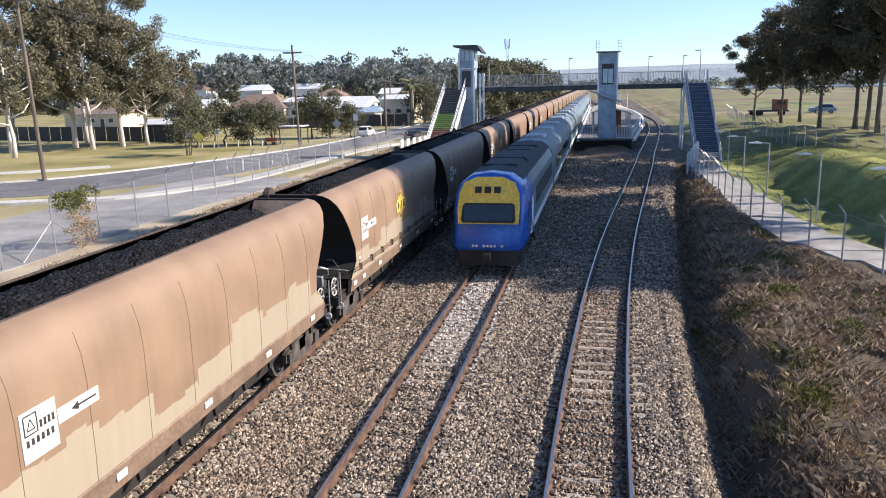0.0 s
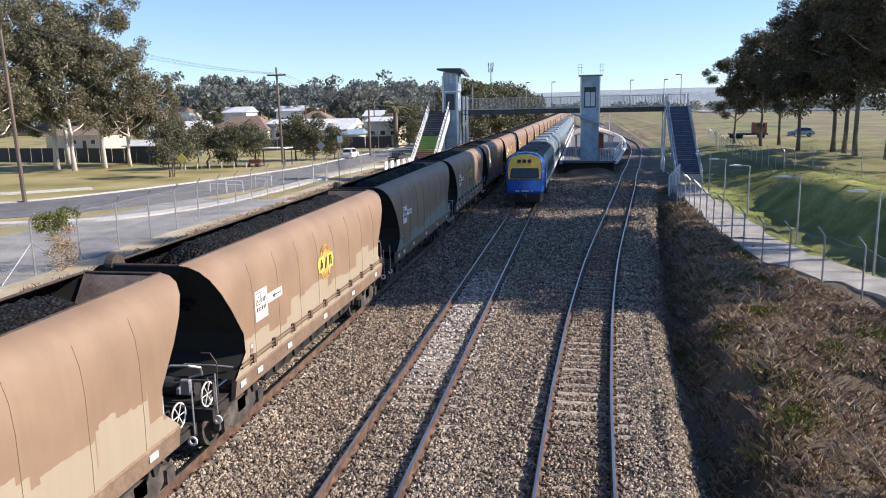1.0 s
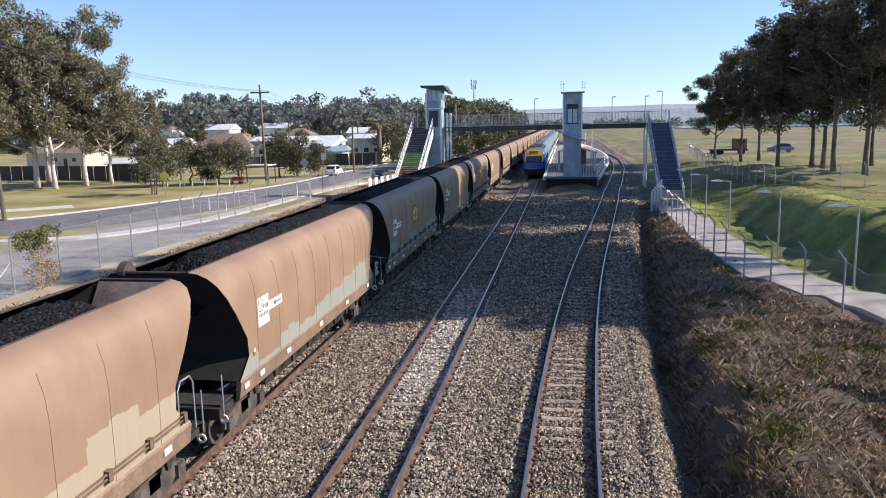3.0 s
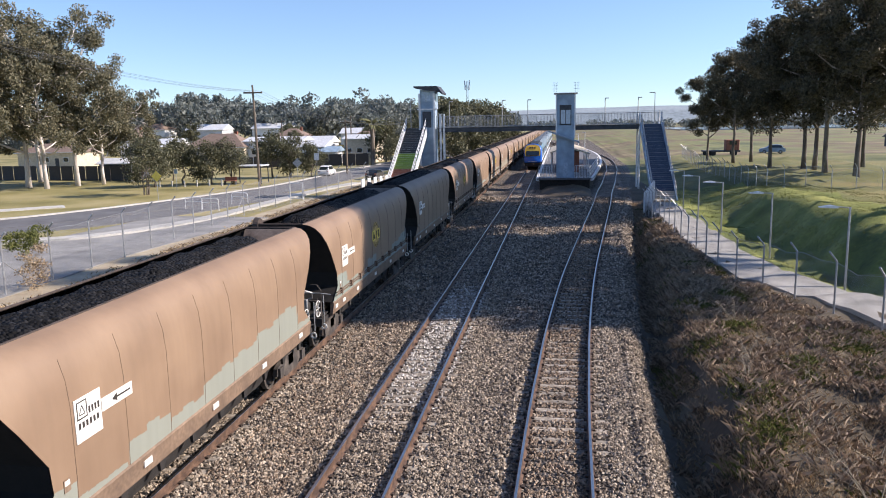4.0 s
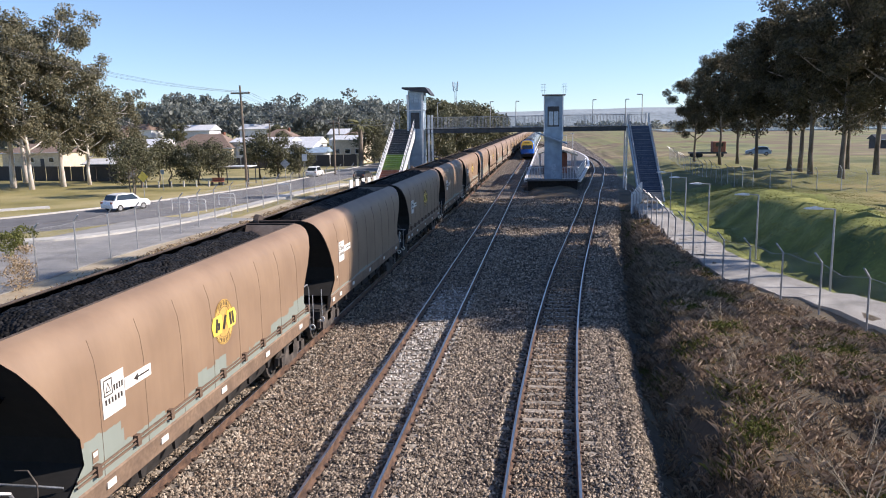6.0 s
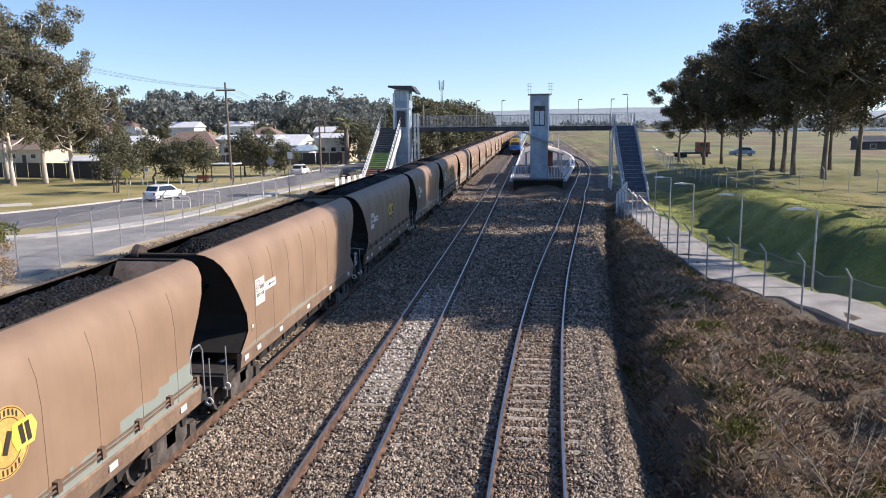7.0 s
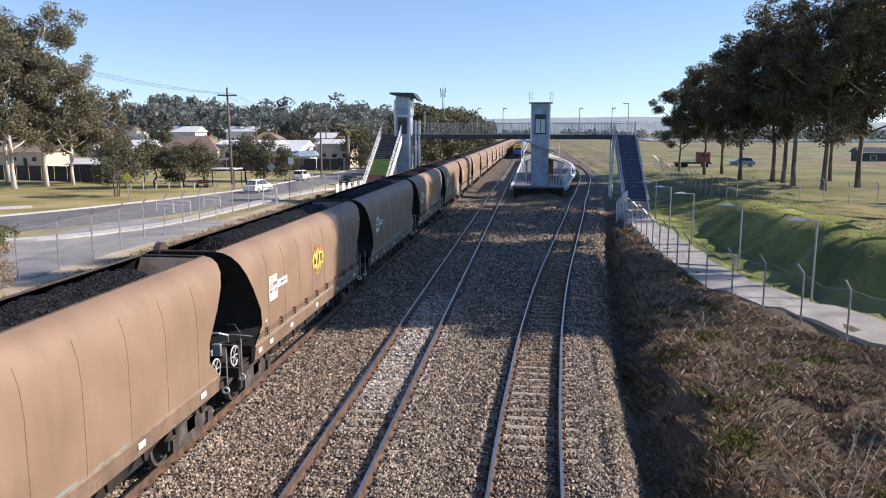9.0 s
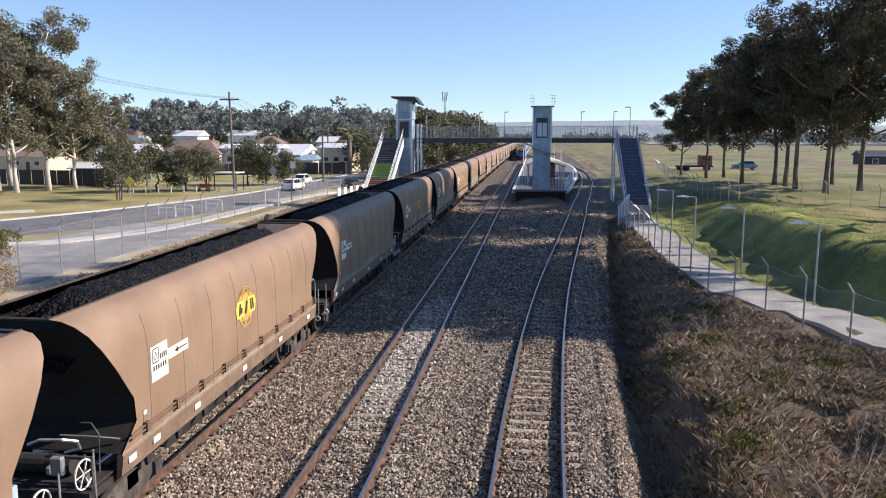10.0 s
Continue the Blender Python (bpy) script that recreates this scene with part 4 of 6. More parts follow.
def make_tree(seed, height, bare, spread, n_limbs, leaves, size, bark, leaf, label, trunk_r=0.32, clump=1.3, category="tree", name="gum_tree", lean=0.3, stems=1):
    rng = np.random.default_rng(seed)
    t = thing(name, label, category)
    bm = bmesh.new()
    cents, rads = [], []
    for st in range(stems):
        ang = rng.uniform(0, 6.28)
        off = np.array([math.cos(ang), math.sin(ang), 0]) * (0 if stems == 1 else 0.25)
        k = 7
        tip = off * (1 if stems == 1 else spread * 1.6) + np.array([rng.uniform(-lean, lean), rng.uniform(-lean, lean), 0]) * height * 0.12
        trunk = [off + (tip - off) * (i / k) ** 1.3 + np.array([rng.normal(0, 0.10), rng.normal(0, 0.10), height * 0.88 * i / k]) * (1 if i else 0) for i in range(k + 1)]
        trunk[0] = trunk[0] + np.array([0, 0, -0.3])
        radii = [trunk_r * (1.25 if i == 0 else 1 - 0.85 * i / k) for i in range(k + 1)]
        tube(bm, trunk, radii, 8)
        for j in range(n_limbs):
            f = bare / height + (0.86 - bare / height) * (j + rng.random()) / n_limbs
            i = f * k / 0.88
            i0 = min(int(i), k - 1)
            p = trunk[i0] + (trunk[i0 + 1] - trunk[i0]) * (i - i0)
            a = j * 2.4 + rng.uniform(-0.5, 0.5)
            reach = spread * (0.65 + 0.5 * rng.random()) * (1.0 - 0.55 * max(0, f - 0.55) / 0.45)
            up = height * (0.10 + 0.10 * rng.random())
            e = p + np.array([math.cos(a) * reach, math.sin(a) * reach, up])
            m1 = p + (e - p) * 0.45 + np.array([0, 0, -0.02 * height]) + rng.normal(0, 0.2, 3)
            r0 = trunk_r * (0.55 - 0.3 * f)
            tube(bm, [p, m1, e], [r0, r0 * 0.7, r0 * 0.25], 6)
            for q in range(3):
                h = m1 + (e - m1) * rng.uniform(0.2, 1.0)
                e2 = h + np.array([rng.normal(0, 0.26) * spread, rng.normal(0, 0.26) * spread, rng.uniform(-0.07, 0.09) * height])
                tube(bm, [h, (h + e2) / 2 + rng.normal(0, 0.1, 3), e2], [r0 * 0.4, r0 * 0.3, r0 * 0.12], 5)
                cents.append(e2)
                rads.append(clump * rng.uniform(0.75, 1.3))
            cents.append(e)
            rads.append(clump * rng.uniform(0.8, 1.35))
        cents.append(trunk[-1] + np.array([0, 0, 0.04 * height]))
        rads.append(clump * 1.2)
    part("trunk", bm, bark, t, smooth=True)
    per = max(20, leaves // len(cents))
    quads_part("crown", leaf_quads(rng, cents, rads, per, size, 0.85), leaf, t)
    return t


def plant(src, x, y, rz, s=1.0, z=None, used=set()):
    m = pose(x, y, (ground_z(x, y) if z is None else z), 0, 0, rz)
    if src.name not in used:
        used.add(src.name)
        src.matrix_basis = m @ Matrix.Diagonal((s, s, s, 1))
        return src
    ob = copy_thing(src, m)
    ob.scale = (s, s, s)
    return ob


LR = "tall dark-leaved gum tree with a bare lit trunk on grass"
GR = [make_tree(11, 20, 5.0, 5.4, 17, 27000, 0.16, M["bark"], M["leaf_r"], LR, 0.30, 1.36),
      make_tree(12, 22.5, 6.0, 5.8, 18, 29000, 0.16, M["bark"], M["leaf_r"], LR, 0.33, 1.4),
      make_tree(13, 18, 4.2, 5.0, 16, 25000, 0.16, M["bark"], M["leaf_r"], LR, 0.28, 1.3),
      make_tree(14, 31, 18.5, 5.6, 14, 24000, 0.23, M["bark"], M["leaf_r"], LR, 0.36, 1.5)]
for k_, (x, y, i, s) in enumerate([(23.6, 129.7, 2, 0.76), (25.7, 120.5, 2, 0.90), (29.0, 123.9, 0, 0.84), (27.9, 108.9, 0, 0.88), (31.3, 105.9, 1, 0.88), (31.9, 103.5, 0, 0.98), (32.0, 99.7, 1, 0.95), (32.4, 90.8, 0, 1.08),
                                   (38.5, 97.0, 1, 1.0), (40.0, 110.0, 0, 0.9), (37.5, 84.0, 1, 1.1)]):
    plant(GR[i], x, y, 40 * k_ + 13, s)
# the row is carried on out of view: unseen trees added to shade the tracks
for k_, (x, y, i, s) in enumerate([(33.5, 53.0, 3, 1.08), (35.0, 46.5, 3, 1.12), (33.5, 43.0, 3, 1.0), (37.5, 40.5, 3, 1.05), (40.0, 44.5, 3, 1.18), (39.0, 50.5, 3, 1.22), (37.0, 66.5, 3, 1.0), (42.0, 73.0, 3, 1.12)]):
    plant(GR[i], x, y, 65 * k_ + 31, s)

LL = "big spreading gum tree with a pale trunk in a park"
GL = [make_tree(21, 21, 3.8, 5.6, 17, 20000, 0.17, M["palebark"], M["leaf_l"], LL, 0.32, 1.28),
      make_tree(22, 19, 3.4, 5.2, 16, 18500, 0.17, M["palebark"], M["leaf_l"], LL, 0.29, 1.22),
      make_tree(23, 14, 3.2, 4.2, 14, 12000, 0.16, M["palebark"], M["leaf_l"], LL, 0.23, 1.0)]
for k_, (x, y, i, s) in enumerate([(-71.4, 98.7, 1, 1.12), (-69.8, 103.4, 0, 1.12), (-67.4, 106.1, 1, 0.92), (-65.0, 110.0, 2, 0.95), (-76.0, 101.0, 0, 1.2), (-73.8, 86.1, 1, 1.0), (-80.0, 93.0, 0, 1.08), (-86.0, 101.0, 1, 1.1), (-82, 112, 0, 1.1)]):
    plant(GL[i], x, y, 55 * k_, s)

SL = "low bushy park tree with grey-green leaves"
GS = [make_tree(31, 6.5, 1.5, 2.2, 6, 3400, 0.15, M["bark"], M["leaf_s"], SL, 0.10, 0.95, name="small_tree", stems=3),
      make_tree(32, 5.5, 1.0, 2.0, 7, 4000, 0.15, M["bark"], M["leaf_s"], SL, 0.12, 1.05, name="bushy_tree")]
for k_, (x, y, i, s) in enumerate([(-50.8, 88.7, 0, 1.0), (-53.5, 104.0, 1, 1.15), (-49.5, 104.5, 1, 1.05), (-56.5, 101.0, 1, 1.1), (-47.0, 106.0, 0, 0.9), (-45.5, 118.0, 1, 1.25), (-42.5, 117.5, 0, 0.95), (-39.5, 119.5, 1, 0.95), (-60.0, 113.0, 1, 1.0), (-36.5, 160.0, 1, 1.5), (-33.0, 150.0, 1, 0.9)]):
    plant(GS[i], x, y, 70 * k_, s)

MT = "dense green roadside tree beyond the footbridge"
GM = [make_tree(41, 12, 2.0, 3.8, 9, 5000, 0.30, M["bark"], M["leaf_s"], MT, 0.22, 1.6, name="roadside_tree"), make_tree(42, 10, 1.5, 3.4, 9, 4500, 0.30, M["bark"], M["leaf_s"], MT, 0.2, 1.5, name="roadside_tree")]
for k_, (x, y, i, s) in enumerate([(-19.0, 128, 1, 0.9), (-22.0, 140, 0, 1.0), (-17.5, 150, 1, 0.95), (-21.0, 162, 0, 1.0), (-17.0, 175, 0, 0.95), (-25.0, 178, 1, 1.2), (-18.0, 190, 0, 1.0), (-23, 205, 0, 1.1), (-17, 215, 1, 1.1), (-30, 190, 0, 1.1), (-20, 235, 0, 1.0), (-16, 255, 1, 1.0)]):
    plant(GM[i], x, y, 50 * k_, s)

rng_ = random.Random(77)
for k_ in range(20):
    x = rng_.uniform(-125, -34)
    y = rng_.uniform(180, 248)
    plant(GM[k_ % 2], x, y, 33 * k_, rng_.uniform(0.35, 0.6), z=-0.8 + (0.03 * (y - 170) if y > 170 else 0))


def make_palm():
    p = thing("palm_tree", "tall palm with a drooping crown among houses", "palm tree", m=pose(-36.8, 150.0, -0.85))
    bm = bmesh.new()
    tube(bm, [(0, 0, -0.2), (0.1, 0, 5), (0.0, 0, 8.2)], [0.5, 0.42, 0.45], 8)
    part("trunk", bm, M["bark"], p)
    rng = random.Random(6)
    for k in range(26):
        a, el = k * 2.4, rng.uniform(-0.4, 1.1)
        bm = bmesh.new()
        rows = []
        for i in range(6):
            r = 0.2 + 3.2 * i / 5
            x = r * math.cos(el)
            z = 8.2 + r * math.sin(el) - 0.22 * r * r * 0.5
            w = 0.35 * (1 - abs(i / 5 - 0.45) * 1.5)
            rows.append([(x * math.cos(a) - w * math.sin(a), x * math.sin(a) + w * math.cos(a), z - 0.12), (x * math.cos(a), x * math.sin(a), z), (x * math.cos(a) + w * math.sin(a), x * math.sin(a) - w * math.cos(a), z - 0.12)])
        loft(bm, rows, close=False)
        part("frond", bm, M["leaf_p"], p)


make_palm()


def make_woods():
    """Wooded rise behind the houses, and low scrub far over the fields."""
    rng = np.random.default_rng(8)
    cents, rads = [], []
    for _ in range(1100):
        x = rng.uniform(-330, -18)
        y = rng.uniform(255, 350) if x < -60 else rng.uniform(280, 360)
        top = 10.0 + 8.5 * math.exp(-((x + 140) / 30) ** 2) + 6.5 * math.exp(-((x + 78) / 20) ** 2) + rng.normal(0, 1.8)
        n = rng.integers(2, 5)
        for q in range(n):
            cents.append((x + rng.normal(0, 2.5), y + rng.normal(0, 2.5), top * rng.uniform(0.35, 1.0) - 1.0))
            rads.append(rng.uniform(2.2, 3.8))
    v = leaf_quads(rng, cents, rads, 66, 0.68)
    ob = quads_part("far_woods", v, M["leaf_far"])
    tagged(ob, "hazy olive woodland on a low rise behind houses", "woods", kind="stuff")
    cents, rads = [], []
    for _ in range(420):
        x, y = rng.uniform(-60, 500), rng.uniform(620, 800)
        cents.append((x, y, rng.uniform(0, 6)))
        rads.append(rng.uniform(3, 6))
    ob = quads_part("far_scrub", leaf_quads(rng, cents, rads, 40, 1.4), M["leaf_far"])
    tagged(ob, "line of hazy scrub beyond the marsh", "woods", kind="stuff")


make_woods()


def make_hills():
    xs = [float(v) for v in np.arange(-1600, 2200, 40)]
    def zf(x, k):
        return max(0.0, 33 + 16 * noise.noise((x * 0.0021, 3.0, 0)) + 7 * noise.noise((x * 0.008, 7.0, 0)))
    bm = bmesh.new()
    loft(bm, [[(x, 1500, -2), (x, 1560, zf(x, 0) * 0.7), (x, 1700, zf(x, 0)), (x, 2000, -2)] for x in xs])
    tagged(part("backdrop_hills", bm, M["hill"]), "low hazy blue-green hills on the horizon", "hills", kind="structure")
    w = boxes_part("water", M["water"], None, (70, 700, 470, 600, 0.2, 1.25))
    tagged(w, "pale shallow water beyond the marsh", "water", kind="structure")


make_hills()


# ---- grass on the bank ----
def blades(name, spots, material, label, hmin, hmax, per, spread, seed, width=0.012):
    rng = np.random.default_rng(seed)
    b = np.repeat(np.asarray(spots, float), per, axis=0)
    b[:, :2] += rng.normal(0, spread, (len(b), 2))
    h = rng.uniform(hmin, hmax, (len(b), 1))
    a = rng.uniform(0, 6.28, len(b))
    lean_ = rng.uniform(0.2, 1.2, (len(b), 1)) * h
    dirv = np.c_[np.cos(a), np.sin(a), np.zeros(len(b))]
    side = np.c_[-np.sin(a), np.cos(a), np.zeros(len(b))] * width
    mid = b + dirv * lean_ * 0.35 + np.array([0, 0, 1]) * h * 0.6
    tip = b + dirv * lean_ + np.array([0, 0, 1]) * h * 0.85
    v = np.stack([b - side, b + side, mid + side * 0.8, tip, mid - side * 0.8], axis=1).reshape(-1, 3)
    n = len(b)
    me = bpy.data.meshes.new(name)
    me.from_pydata(v.tolist(), [], np.arange(n * 5).reshape(-1, 5).tolist())
    me.materials.append(material)
    return tagged(new(name, me), label, "grass", kind="stuff")


def bank_grass():
    rng = np.random.default_rng(14)
    dry, green = [], []
    while len(dry) < 5600:
        y = 11 + 62 * rng.random() ** 1.6
        e = right_x(y) + 1.9
        if fence_right_x(y) - 0.2 <= e + 1.0:
            continue
        x = rng.uniform(e + 1.0, fence_right_x(y) - 0.2)
        z = ground_z(x, y) - 0.03
        k = noise.noise((x * 0.5, y * 0.4, 11))
        if k < -0.1 and rng.random() < 0.4:
            continue
        if k > 0.2 and len(green) < 1100:
            green.append((x, y, z))
        dry.append((x, y, z))
    blades("dry_grass", dry, M["straw"], "tangled dry straw-coloured grass on the bank", 0.04, 0.17, 30, 0.18, 15, 0.0036)
    brush = [p for p in dry if noise.noise((p[0] * 0.9, p[1] * 0.8, 21)) > -0.08][:2600]
    blades("dry_brush", brush, M["brush"], "sprawling dead weeds on the bank", 0.10, 0.34, 40, 0.17, 25, 0.0028)
    blades("green_grass", green, M["greenblade"], "patches of short green grass on the bank", 0.10, 0.26, 26, 0.2, 16, 0.007)
    verge = []
    for _ in range(1500):
        y = 30 + 70 * rng.random()
        x = rng.uniform(-25.6, -20) - 0.02 * (y - 36)
        verge.append((x, y, ground_z(x, y) - 0.03))
    blades("verge_grass", verge, M["straw"], "dry weeds along the street-side fence", 0.08, 0.30, 14, 0.3, 17)
    tall = []
    for _ in range(2500):
        y = 24 + 60 * rng.random()
        f = fence_right_x(y)
        x = rng.uniform(f + 3.4, f + 16)
        tall.append((x, y, ground_z(x, y) - 0.03))
    blades("swale_grass", tall, M["greenblade"], "green grass on the swale beside the path", 0.03, 0.11, 16, 0.45, 18, 0.012)


bank_grass()


def make_bare_bush(x, y, s, seed, label):
    rng = random.Random(seed)
    b = thing("bare_bush", label, "bush", m=pose(x, y, ground_z(x, y) - 0.05))
    for k in range(5):
        bm = bmesh.new()
        p = Vector((0, 0, 0))
        d = Vector((rng.uniform(-0.9, 0.5), rng.uniform(-0.5, 0.5), 1)).normalized()
        pts = [p]
        for i in range(5):
            d = (d + Vector((rng.uniform(-0.35, 0.35), rng.uniform(-0.35, 0.35), 0))).normalized()
            p = p + d * 0.32 * s
            pts.append(p)
            if i > 0:
                q = p + (d + Vector((rng.uniform(-1, 1), rng.uniform(-1, 1), 0.2))).normalized() * 0.4 * s
                tube(bm, [p, q], [0.006, 0.003], 4)
        tube(bm, pts, [0.014, 0.012, 0.010, 0.008, 0.006, 0.004], 5)
        part("twig", bm, M["sand"], b)


make_bare_bush(5.6, 13.6, 1.1, 1, "leafless pale bush on the dry bank")
for k_, (x_, y_, s_) in enumerate(((6.6, 16.0, 0.9), (5.4, 17.2, 0.55), (6.3, 19.5, 0.6), (5.6, 23.0, 0.5), (4.9, 20.5, 0.5), (7.0, 22.0, 0.6), (6.0, 27.0, 0.5))):
    make_bare_bush(x_, y_, s_, 2 + k_, "leafless pale bush on the dry bank")


# ---- fences ----
def chain_fence(name, pts, z_off, height, arm, label, spacing=3.2, braces=(), cell=0.075, pole=0.034):
    """Chain-link fence: posts with a bent arm, three strands, top rail, woven wire as real crossing wires."""
    f = thing(name, label, "fence")
    path = smooth_path(pts, 0.5)
    L_ = [0.0]
    for a, b in zip(path, path[1:]):
        L_.append(L_[-1] + float(np.linalg.norm(b - a)))
    px_, py_ = [p[0] for p in path], [p[1] for p in path]

    def at(s):
        x, y = float(np.interp(s, L_, px_)), float(np.interp(s, L_, py_))
        return Vector((x, y, ground_z(x, y) + z_off))

    n = int(L_[-1] / spacing)
    for k in range(n + 1):
        s = k * spacing
        p = at(s)
        d = (at(min(s + 0.5, L_[-1])) - at(max(s - 0.5, 0)))
        d.z = 0
        d.normalize()
        side = Vector((d.y, -d.x, 0)) * arm
        bm = bmesh.new()
        tube(bm, [p + Vector((0, 0, -0.3)), p + Vector((0, 0, height)), p + Vector((0, 0, height)) + side * 0.32 + Vector((0, 0, 0.38))], pole, 6)
        part("post", bm, M["galv"], f)
        if k in braces:
            for sg in (1, -1):
                q = p + d * 2.4 * sg
                bm = bmesh.new()
                tube(bm, [p + Vector((0, 0, height * 0.62)), Vector((q.x, q.y, p.z))], 0.022, 6)
                part("brace", bm, M["galv"], f)
    m = int(L_[-1] / 1.0)
    for h in (0.05, height * 0.5, height - 0.03):
        bm = bmesh.new()
        tube(bm, [at(i * L_[-1] / m) + Vector((0, 0, h)) for i in range(m + 1)], 0.010 if h > 1.5 else 0.004, 4, caps=False)
        part("strand", bm, M["galv"], f)
    v, fc = [], []
    s = -height
    w = 0.003
    while s < L_[-1]:
        for sg in (1, -1):
            s0, s1 = (s, s + height) if sg == 1 else (s + height, s)
            z0, z1 = 0.05, height
            ss = sorted((max(0, min(s0, L_[-1])), max(0, min(s1, L_[-1]))))
            def zz(q):
                return z0 + (z1 - z0) * (q - s0) / (s1 - s0)
            a, b, c = ss[0], (ss[0] + ss[1]) / 2, ss[1]
            if c - a < 0.05:
                continue
            base = len(v)
            for q in (a, b, c):
                p = at(q)
                v += [(p.x, p.y, p.z + zz(q) - w), (p.x, p.y, p.z + zz(q) + w)]
            fc += [(base, base + 2, base + 3, base + 1), (base + 2, base + 4, base + 5, base + 3)]
        s += cell
    ob = mesh_part("wire_mesh", v, fc, M["galv"], f, "woven galvanised wire")
    tagged(ob, kind="stuff")
    return f


FENCE_L = [(-27.3, 22.75), (-27.3, 30.0), (-27.3, 37.0), (-27.45, 45.0), (-28.1, 55.0), (-28.7, 66.0), (-28.3, 76.0), (-27.8, 83.0), (-27.2, 92.0), (-25.4, 101.0)]
chain_fence("street_fence", FENCE_L, 0.0, 2.85, 1, "galvanised chain-link fence with cranked posts along a street", 3.67, braces=(3, 12), pole=0.05)
chain_fence("path_fence", FENCE_R, 0.0, 1.95, -1, "galvanised chain-link fence with cranked posts beside a path", 2.25, pole=0.036)
chain_fence("reserve_fence", [(21.5, 142), (19.5, 118), (18.6, 97), (19.2, 80), (21.0, 74.5), (23.8, 71.0), (26.2, 67.2), (30.5, 62.0), (36, 56)], 0.0, 1.8, 1, "chain-link fence with cranked posts on a grass bank", 2.4, cell=0.12)


def make_vine(x, y):
    """Vine grown over a fence bay."""
    rng = np.random.default_rng(3)
    g = ground_z(x, y)
    b = thing("fence_vine", "green and brown vine hanging over a fence", "vine")
    cents = [(x + rng.normal(0, 0.15), y + rng.uniform(-1.6, 1.6), g + rng.uniform(2.1, 3.1)) for _ in range(34)]
    quads_part("leaves", leaf_quads(rng, cents, [0.33] * 34, 70, 0.06), M["greenblade"], b)
    cents = [(x + 0.1 + rng.normal(0, 0.12), y + rng.uniform(-0.9, 0.9), g + rng.uniform(0.0, 2.2)) for _ in range(34)]
    quads_part("dry_growth", leaf_quads(rng, cents, [0.4] * 34, 60, 0.055), M["straw"], b)


make_vine(-27.1, 35.6)


# ---- paths, roads, kerbs ----
def ribbon(name, pts, half, z, material, label, category, thick=0.12, follow=False, step=1.5):
    path = smooth_path(pts, step)
    rows = []
    for i, p in enumerate(path):
        d = path[min(i + 1, len(path) - 1)] - path[max(i - 1, 0)]
        d = d / np.linalg.norm(d)
        n = np.array([-d[1], d[0]])
        a, b = p + n * half, p - n * half
        za, zb = (max(ground_z(*a), ground_z(*p)) + z, max(ground_z(*b), ground_z(*p)) + z) if follow else (z, z)
        rows.append([(a[0], a[1], za), (b[0], b[1], zb), (b[0], b[1], zb - thick), (a[0], a[1], za - thick)])
    bm = bmesh.new()
    loft(bm, rows)
    return tagged(part(name, bm, material), label, category, kind="structure")


G0 = -0.85
PATH_R = [(p[0] + 1.55 + (0.25 if p[1] < 34 else 0), p[1] + (0.6 if p[1] < 34 else 0)) for p in FENCE_R] + [(9.2, 73.5)]
ribbon("footpath", PATH_R, 1.25, 0.10, M["concrete"], "pale concrete footpath beside a fence", "path", 0.25, follow=True, step=1.0)
ROAD = [(-112, 50.0), (-76, 51.0), (-58, 54.5), (-48.8, 60.0), (-43.8, 68.5), (-40.0, 79.0), (-36.8, 90.5), (-34.6, 105.0), (-33.4, 140), (-30.0, 200), (-28, 260)]
ribbon("road", ROAD, 3.4, G0 + 0.10, M["road"], "dark asphalt street curving away", "road", 0.3)


def offset_path(pts, d):
    path = smooth_path(pts, 3.0)
    out = []
    for i, p in enumerate(path):
        t = path[min(i + 1, len(path) - 1)] - path[max(i - 1, 0)]
        t = t / np.linalg.norm(t)
        out.append((p[0] - t[1] * d, p[1] + t[0] * d))
    return out


ribbon("kerb", offset_path(ROAD, 3.7), 0.24, G0 + 0.22, M["kerb"], "pale concrete kerb of the street", "kerb", 0.3)
ribbon("road_shoulder", [(-52, 52.0), (-43.5, 58.0), (-38.8, 66.5), (-35.6, 78), (-33.2, 90)], 3.0, G0 + 0.06, M["road"], "asphalt verge between the street and a pale strip", "road", 0.2)
ribbon("parking_apron", [(-32.5, 20), (-32.5, 34), (-33.0, 45), (-32.2, 56), (-31.2, 66)], 5.4, G0 + 0.05, M["asphalt"], "worn grey asphalt parking apron", "car park", 0.2)
ribbon("island_path", [(-66, 45.5), (-50, 47.5), (-40, 50.5), (-35.0, 53.5), (-31.5, 62.0), (-30.6, 75), (-30.0, 92), (-28.0, 104)], 0.75, G0 + 0.20, M["kerb"], "pale concrete strip between apron and street", "path", 0.3)
ribbon("park_path", [(-120, 66.5), (-80, 65.5), (-62, 68), (-52.5, 75)], 1.0, G0 + 0.12, M["kerb"], "pale path along the park", "path", 0.2)


# ---- footbridge and station ----
YB = 88.0


def lattice_rail(parent, x0, x1, y, z, h, gap=0.16, m="galv", bar=0.017):
    """Balustrade along x: two rails and thin uprights, one part for each panel."""
    n = max(1, round((x1 - x0) / 2.4))
    for k in range(n):
        a, b = x0 + (x1 - x0) * k / n, x0 + (x1 - x0) * (k + 1) / n
        bm = bmesh.new()
        for zz in (z + 0.08, z + h):
            tube(bm, [(a, y, zz), (b, y, zz)], 0.025, 5)
        q = a
        while q < b - 0.01:
            tube(bm, [(q, y, z), (q, y, z + h)], bar if q > a else 0.035, 4)
            q += gap
        tagged(part("rail_panel", bm, M[m], parent), kind="stuff")


